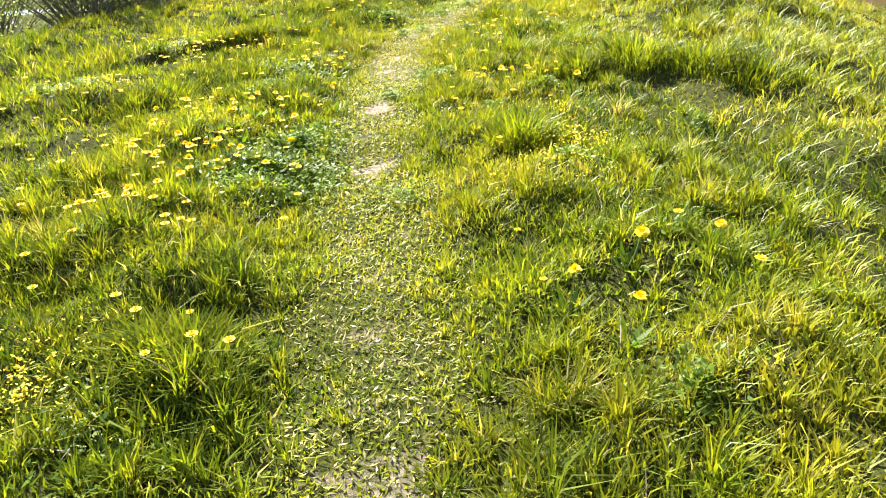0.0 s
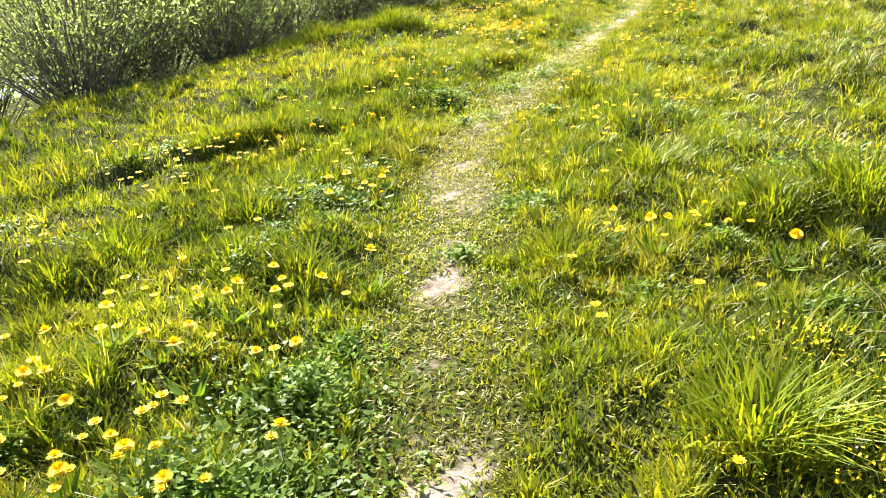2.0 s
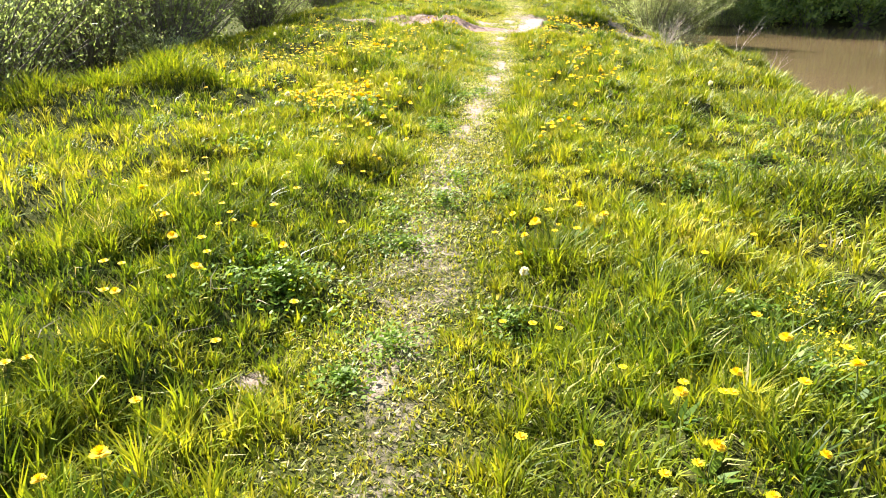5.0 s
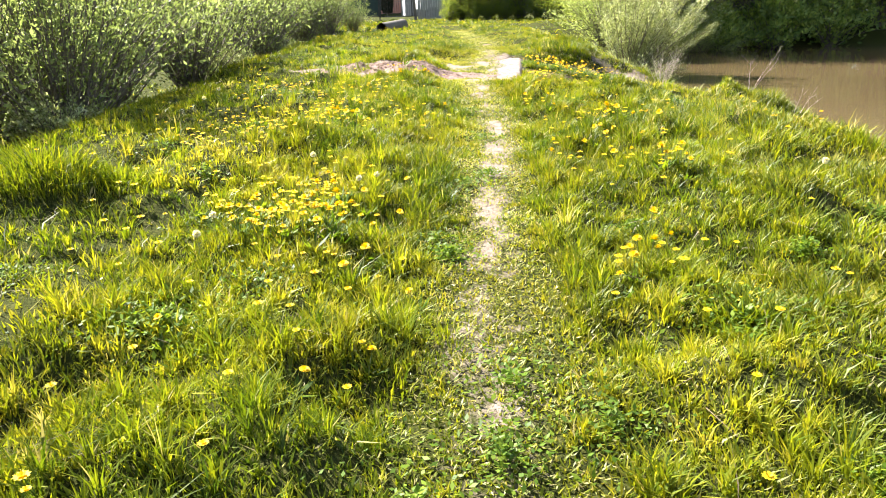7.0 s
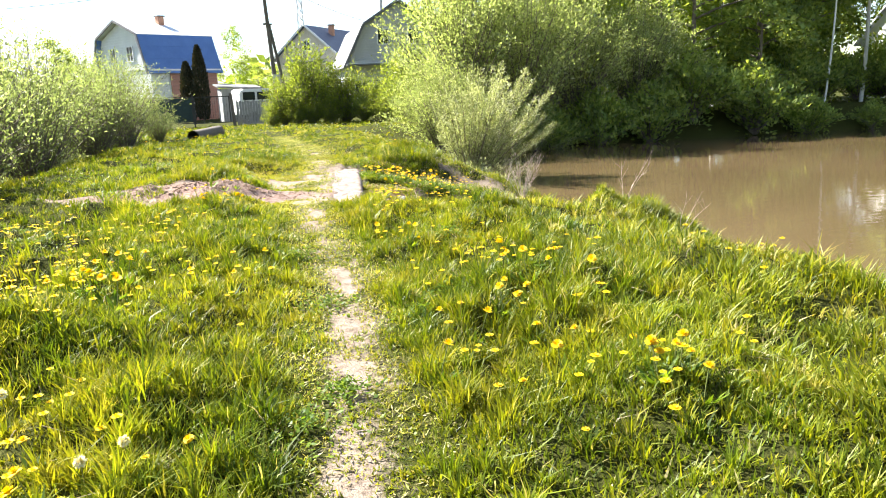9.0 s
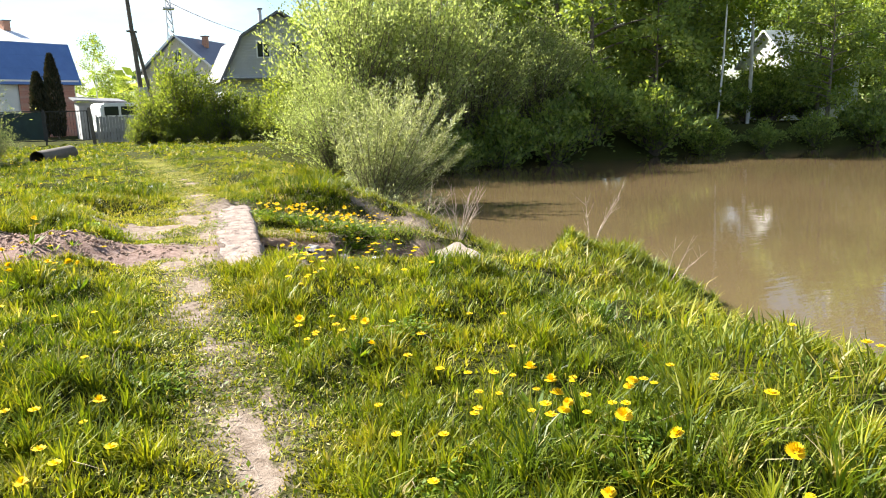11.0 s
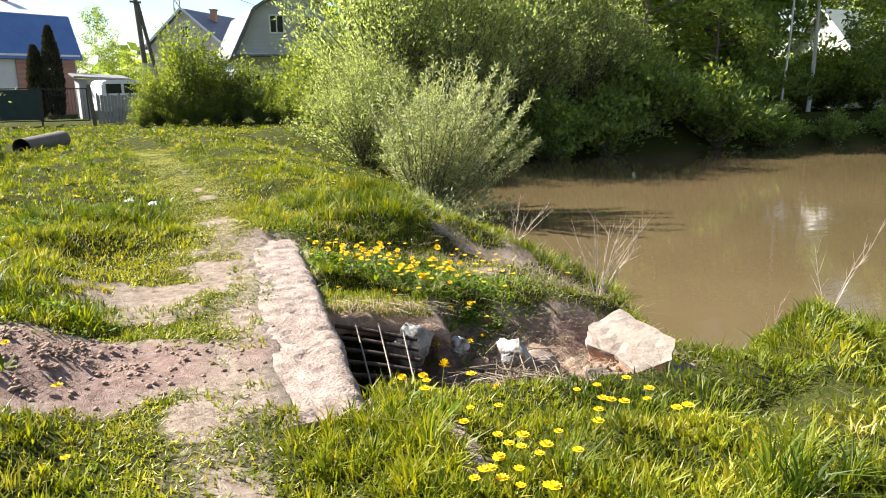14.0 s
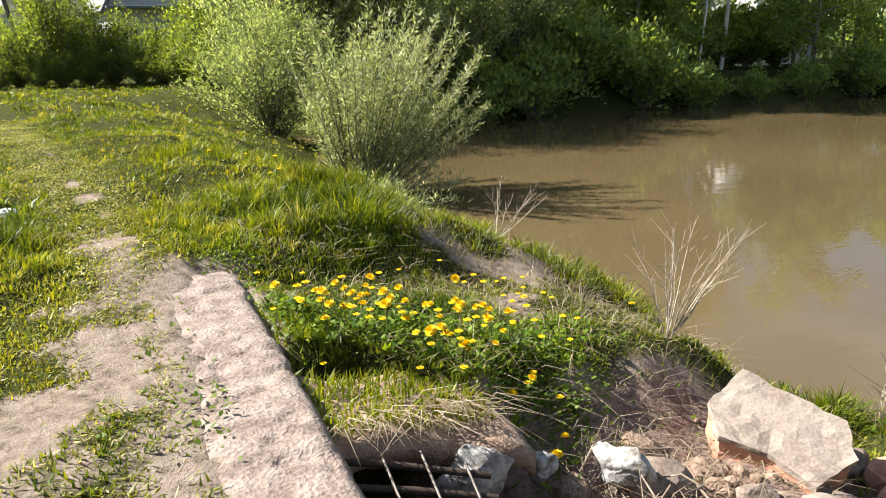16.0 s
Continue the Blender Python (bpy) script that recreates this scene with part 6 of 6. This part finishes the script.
def build_houses():
    # grey gambrel house, gable to the path
    h = gambrel_house(pose(10.85, 55.0, 0), "grey-sided house with a double-pitched gable roof", 3.8, 3.35, 2.45, 5.95, 7.5, 9.0, GREYSIDING, GREYROOF, GREYROOF)
    part("white_trim", boxed((7.7, 0.35, 0.14), (0, -0.08, 3.3)), WHITEPAINT, h)
    part("porch_roof", roof_plane((-3.9, 3.2), (3.9, 3.2), -0.9, 0.11, 0.1), GREYROOF, h)
    window(h, -1.1, 0.04, 5.15, 0.85, 1.05)
    window(h, 1.1, 0.04, 5.15, 0.85, 1.05)
    for k in range(4):
        window(h, -2.8 + 1.35 * k, 0.1, 1.6, 1.05, 1.2, 0, 0.1, 1)
    chimney(h, -0.6, 3.0, 7.6, STEELMAST, 0.2, 0.9)

    # cream house with a dark blue roof, seen from the corner
    h = thing("house", pose(5.6, 70.0, 0, 0, 0, -33), "cream-sided house with a dark blue sheet roof", "house")
    half, eave, ridge, length = 3.1, 4.6, 7.25, 8.5
    part("wall", prism(bmesh.new(), [(-half, -0.4), (half, -0.4), (half, eave), (0, ridge), (-half, eave)], 0, length), CREAM, h)
    for s in (-1, 1):
        part("roof_slope", roof_plane((s * half, eave), (0, ridge), -0.4, length + 0.4, 0.1, 0.45), NAVYROOF, h)
        part("barge_board", roof_plane((s * half, eave), (0, ridge), -0.52, -0.405, 0.14, 0.47), WHITEPAINT, h)
    chimney(h, 0.9, 3.2, 7.0, BRICK)
    window(h, 0.0, -0.03, 5.6, 0.7, 0.9)
    window(h, -1.4, -0.03, 2.6, 1.0, 1.2)
    window(h, 1.4, -0.03, 2.6, 1.0, 1.2)
    part("lean_to_roof", roof_plane((-1.9, 4.0), (1.9, 4.1), -1.2, -0.01, 0.08), NAVYROOF, h)

    # white house with the blue double-pitched roof, long side to the path
    h = gambrel_house(pose(-9.15, 65.25, 0, 0, 0, -54), "white house with a big blue double-pitched roof", 4.0, 3.65, 3.05, 6.2, 7.35, 5.9, WHITESIDING, BLUEROOF, PALEROOF, gable_mat=WHITESIDING)
    part("brick_wall", boxed((0.06, 4.1, 4.0), (3.83, 3.75, 1.5)), BRICKWALL, h, "red brick wall")
    part("white_trim", boxed((0.12, 6.2, 0.22), (4.08, 2.95, 3.55)), WHITEPAINT, h)
    window(h, -1.3, 0.04, 4.9, 0.9, 1.1)
    window(h, 1.3, 0.04, 4.9, 0.9, 1.1)
    window(h, -1.6, 0.1, 1.7, 1.1, 1.2)
    chimney(h, 0.3, 3.4, 7.5, BRICK, 0.5, 0.8)

    # white house glimpsed between the trees across the pond
    h = thing("house", pose(34.9, 36.6, 0.5, 0, 0, -88), "white house glimpsed between the trees across the pond", "house")
    part("wall", prism(bmesh.new(), [(-1.7, -0.6), (1.7, -0.6), (1.7, 2.6), (0, 4.4), (-1.7, 2.6)], 0, 6), WHITEPAINT, h)
    for s in (-1, 1):
        part("roof_slope", roof_plane((s * 1.7, 2.6), (0, 4.4), -0.3, 6.3, 0.1, 0.35), PALEROOF, h)
    window(h, 0.0, -0.03, 1.1, 0.8, 1.0)


build_houses()


def mesh_fence():
    """Gate and fence of steel frames hung with dark green netting."""
    root = thing("garden_fence", pose(0, 46.5, -0.24), "dark green netting fence on steel frames", "fence")
    for k in range(4):
        x1 = -0.95 - 2.05 * k
        x0 = x1 - 1.98
        z = 0.05 + 0.03 * k
        bm = bmesh.new()
        box(bm, (x1 - x0, 0.05, 0.05), ((x0 + x1) / 2, 0, 1.62 + z))
        box(bm, (x1 - x0, 0.05, 0.05), ((x0 + x1) / 2, 0, 0.16 + z))
        box(bm, (0.05, 0.05, 1.5), (x0 + 0.03, 0, 0.9 + z))
        box(bm, (0.05, 0.05, 1.5), (x1 - 0.03, 0, 0.9 + z))
        fr = part("frame", bm, DARKMETAL, root)
        if k:
            part("netting", boxed((x1 - x0 - 0.1, 0.012, 1.36), ((x0 + x1) / 2, 0.02, 0.89 + z)), NET, fr)
        else:
            bm = bmesh.new()
            for j in range(15):
                box(bm, (0.012, 0.012, 1.42), (x0 + 0.13 * j + 0.1, 0.0, 0.89 + z))
            part("bar_infill", bm, DARKMETAL, fr)
        part("post", boxed((0.08, 0.08, 1.9), (x0 - 0.035, 0, 0.85)), DARKMETAL, root)
    post = thing("gate_post", pose(-0.77, 46.5, -0.3, 0, -3.5, 0), "thick dark leaning gate post at the fence end", "post")
    part("post", boxed((0.17, 0.17, 2.1), (0, 0, 0.85), (0, 0, 0), 0.02), POLEWOOD, post)


mesh_fence()


def grey_fence():
    root = thing("board_fence", pose(0, 47.4, -0.25), "grey board fence with wire netting beside the drive", "fence")
    for k in range(19):
        part("board", boxed((0.14, 0.025, 1.35 + 0.06 * math.sin(k * 2.3)), (-0.55 + 0.155 * k, 0, 0.68)), GREYBOARD, root)
    for k in range(4):
        part("post", boxed((0.06, 0.06, 1.5), (-0.6 + 0.5 * k, 0.1, 0.7)), DARKMETAL, root)
    bm = bmesh.new()
    for k in range(9):
        box(bm, (1.7, 0.008, 0.008), (0.1, 0.1, 0.15 + 0.14 * k))
    for k in range(16):
        box(bm, (0.008, 0.008, 1.25), (-0.65 + 0.1 * k, 0.106, 0.72))
    part("wire_netting", bm, GREYBOARD, root)


grey_fence()


def van():
    """White van parked behind the fence; roof and windows show above it."""
    root = thing("van", pose(1.35, 53.0, -0.25, 0, 0, 20), "white van parked behind the fence", "vehicle")
    prof = [(-2.2, 0.45), (2.2, 0.45), (2.25, 1.1), (1.55, 1.25), (0.95, 2.0), (0.6, 2.1), (-2.0, 2.1), (-2.2, 1.9)]
    bm = prism(bmesh.new(), prof, -0.9, 0.9)
    bmesh.ops.bevel(bm, geom=bm.edges[:], offset=0.06, segments=2, affect="EDGES")
    body = part("body", bm, WHITEPAINT, root)
    for x, w in [(0.45, 0.8), (-0.6, 0.9), (-1.6, 0.8)]:
        part("window", boxed((w, 0.02, 0.5), (x, -0.905, 1.65)), GLASS, body)
    part("windscreen", boxed((0.02, 1.5, 0.8), (1.27, 0, 1.64), (0, -39, 0)), GLASS, body)
    for x in (-1.4, 1.4):
        for y in (-0.86, 0.86):
            bm = bmesh.new()
            bmesh.ops.create_cone(bm, cap_ends=True, segments=24, radius1=0.33, radius2=0.33, depth=0.2, matrix=pose(x, y, 0.33, 90, 0, 0))
            bmesh.ops.bevel(bm, geom=[e for e in bm.edges if e.calc_length() > 0.05 and len(e.link_faces) == 2 and e.calc_face_angle() > 1], offset=0.03, segments=2, affect="EDGES")
            part("wheel", bm, RUBBER, root)


van()


def shed():
    root = thing("shed", pose(-0.4, 54.0, -0.25, 0, 0, 8), "low shed with a grey sheet roof behind the fence", "shed")
    part("wall", boxed((2.4, 2.6, 2.2), (0, 1.3, 1.1)), GREYBOARD, root)
    part("roof", boxed((2.9, 3.2, 0.1), (0, 1.3, 2.34), (4, 3, 0)), GREYROOF, root)
    part("door", boxed((0.8, 0.06, 1.9), (0.4, -0.03, 0.97)), WHITEPAINT, root)


shed()


def power_pole():
    root = thing("power_pole", pose(1.8, 46.0, -0.3), "weathered leaning wooden power pole with a brace", "pole")
    t = np.linspace(0, 1, 6)
    top = np.array([-0.42, 0, 8.6])
    tubes_object("pole", [(np.outer(t, top), 0.14 - 0.05 * t, 10)], POLEWOOD, root)
    tubes_object("brace", [(np.array([[0.62, 0.1, 0], [0.25, 0.05, 2.9], [-0.2, 0, 5.6]]), [0.1, 0.09, 0.08], 8)], POLEWOOD, root)
    part("cross_arm", boxed((0.5, 0.08, 0.09), (-0.28, -0.08, 5.6), (0, 4, 0)), POLEWOOD, root)
    for k, x in enumerate((-0.62, -0.2)):
        bm = bmesh.new()
        bmesh.ops.create_cone(bm, cap_ends=True, segments=12, radius1=0.05, radius2=0.03, depth=0.16, matrix=pose(x - 0.1, 0, 8.2 + 0.1 * k))
        part("insulator", bm, WHITEPAINT, root)
    part("meter_box", boxed((0.42, 0.25, 0.5), (-0.02, -0.2, 2.6), (0, 0, 0), 0.02), STEELMAST, root, "grey metal box")
    ends = [((1.4, 46, 8.0), (-22, 52, 6.6), 0.5), ((1.4, 46, 8.1), (16, 44, 7.6), 0.35), ((1.4, 46, 8.1), (30, 42, 7.4), 0.7), ((1.4, 46, 7.9), (8.6, 55, 6.2), 0.25)]
    for a, b, sag in ends:
        w = thing("power_cable", pose(0, 0, 0), "thin dark overhead power cable", "cable", "overhead cables")
        a, b = np.array(a, float), np.array(b, float)
        s = np.linspace(0, 1, 14)
        line = a + np.outer(s, b - a) - np.outer(4 * s * (1 - s) * sag, [0, 0, 1])
        tubes_object("wire", [(line, np.full(14, 0.013), 5)], RUBBER, w)


power_pole()


def lattice_mast():
    root = thing("radio_mast", pose(11.2, 150, 0), "distant steel lattice radio mast", "mast")
    tubes = []
    for sx in (-1, 1):
        for sy in (-1, 1):
            tubes.append(([(0.9 * sx, 0.9 * sy, 0), (0.35 * sx, 0.35 * sy, 21)], [0.07, 0.06], 5))
    for k in range(14):
        z0, z1 = 1.5 * k, 1.5 * (k + 1)
        w0, w1 = 0.9 - 0.55 * z0 / 21, 0.9 - 0.55 * z1 / 21
        for sy in (-1, 1):
            tubes.append(([(-w0, w0 * sy, z0), (w1, w1 * sy, z1)], [0.04, 0.04], 4))
            tubes.append(([(w0, w0 * sy, z0), (-w1, w1 * sy, z1)], [0.04, 0.04], 4))
    tubes_object("lattice", tubes, STEELMAST, root)
    part("platform", boxed((1.9, 1.9, 0.25), (0, 0, 19.3)), STEELMAST, root)


lattice_mast()
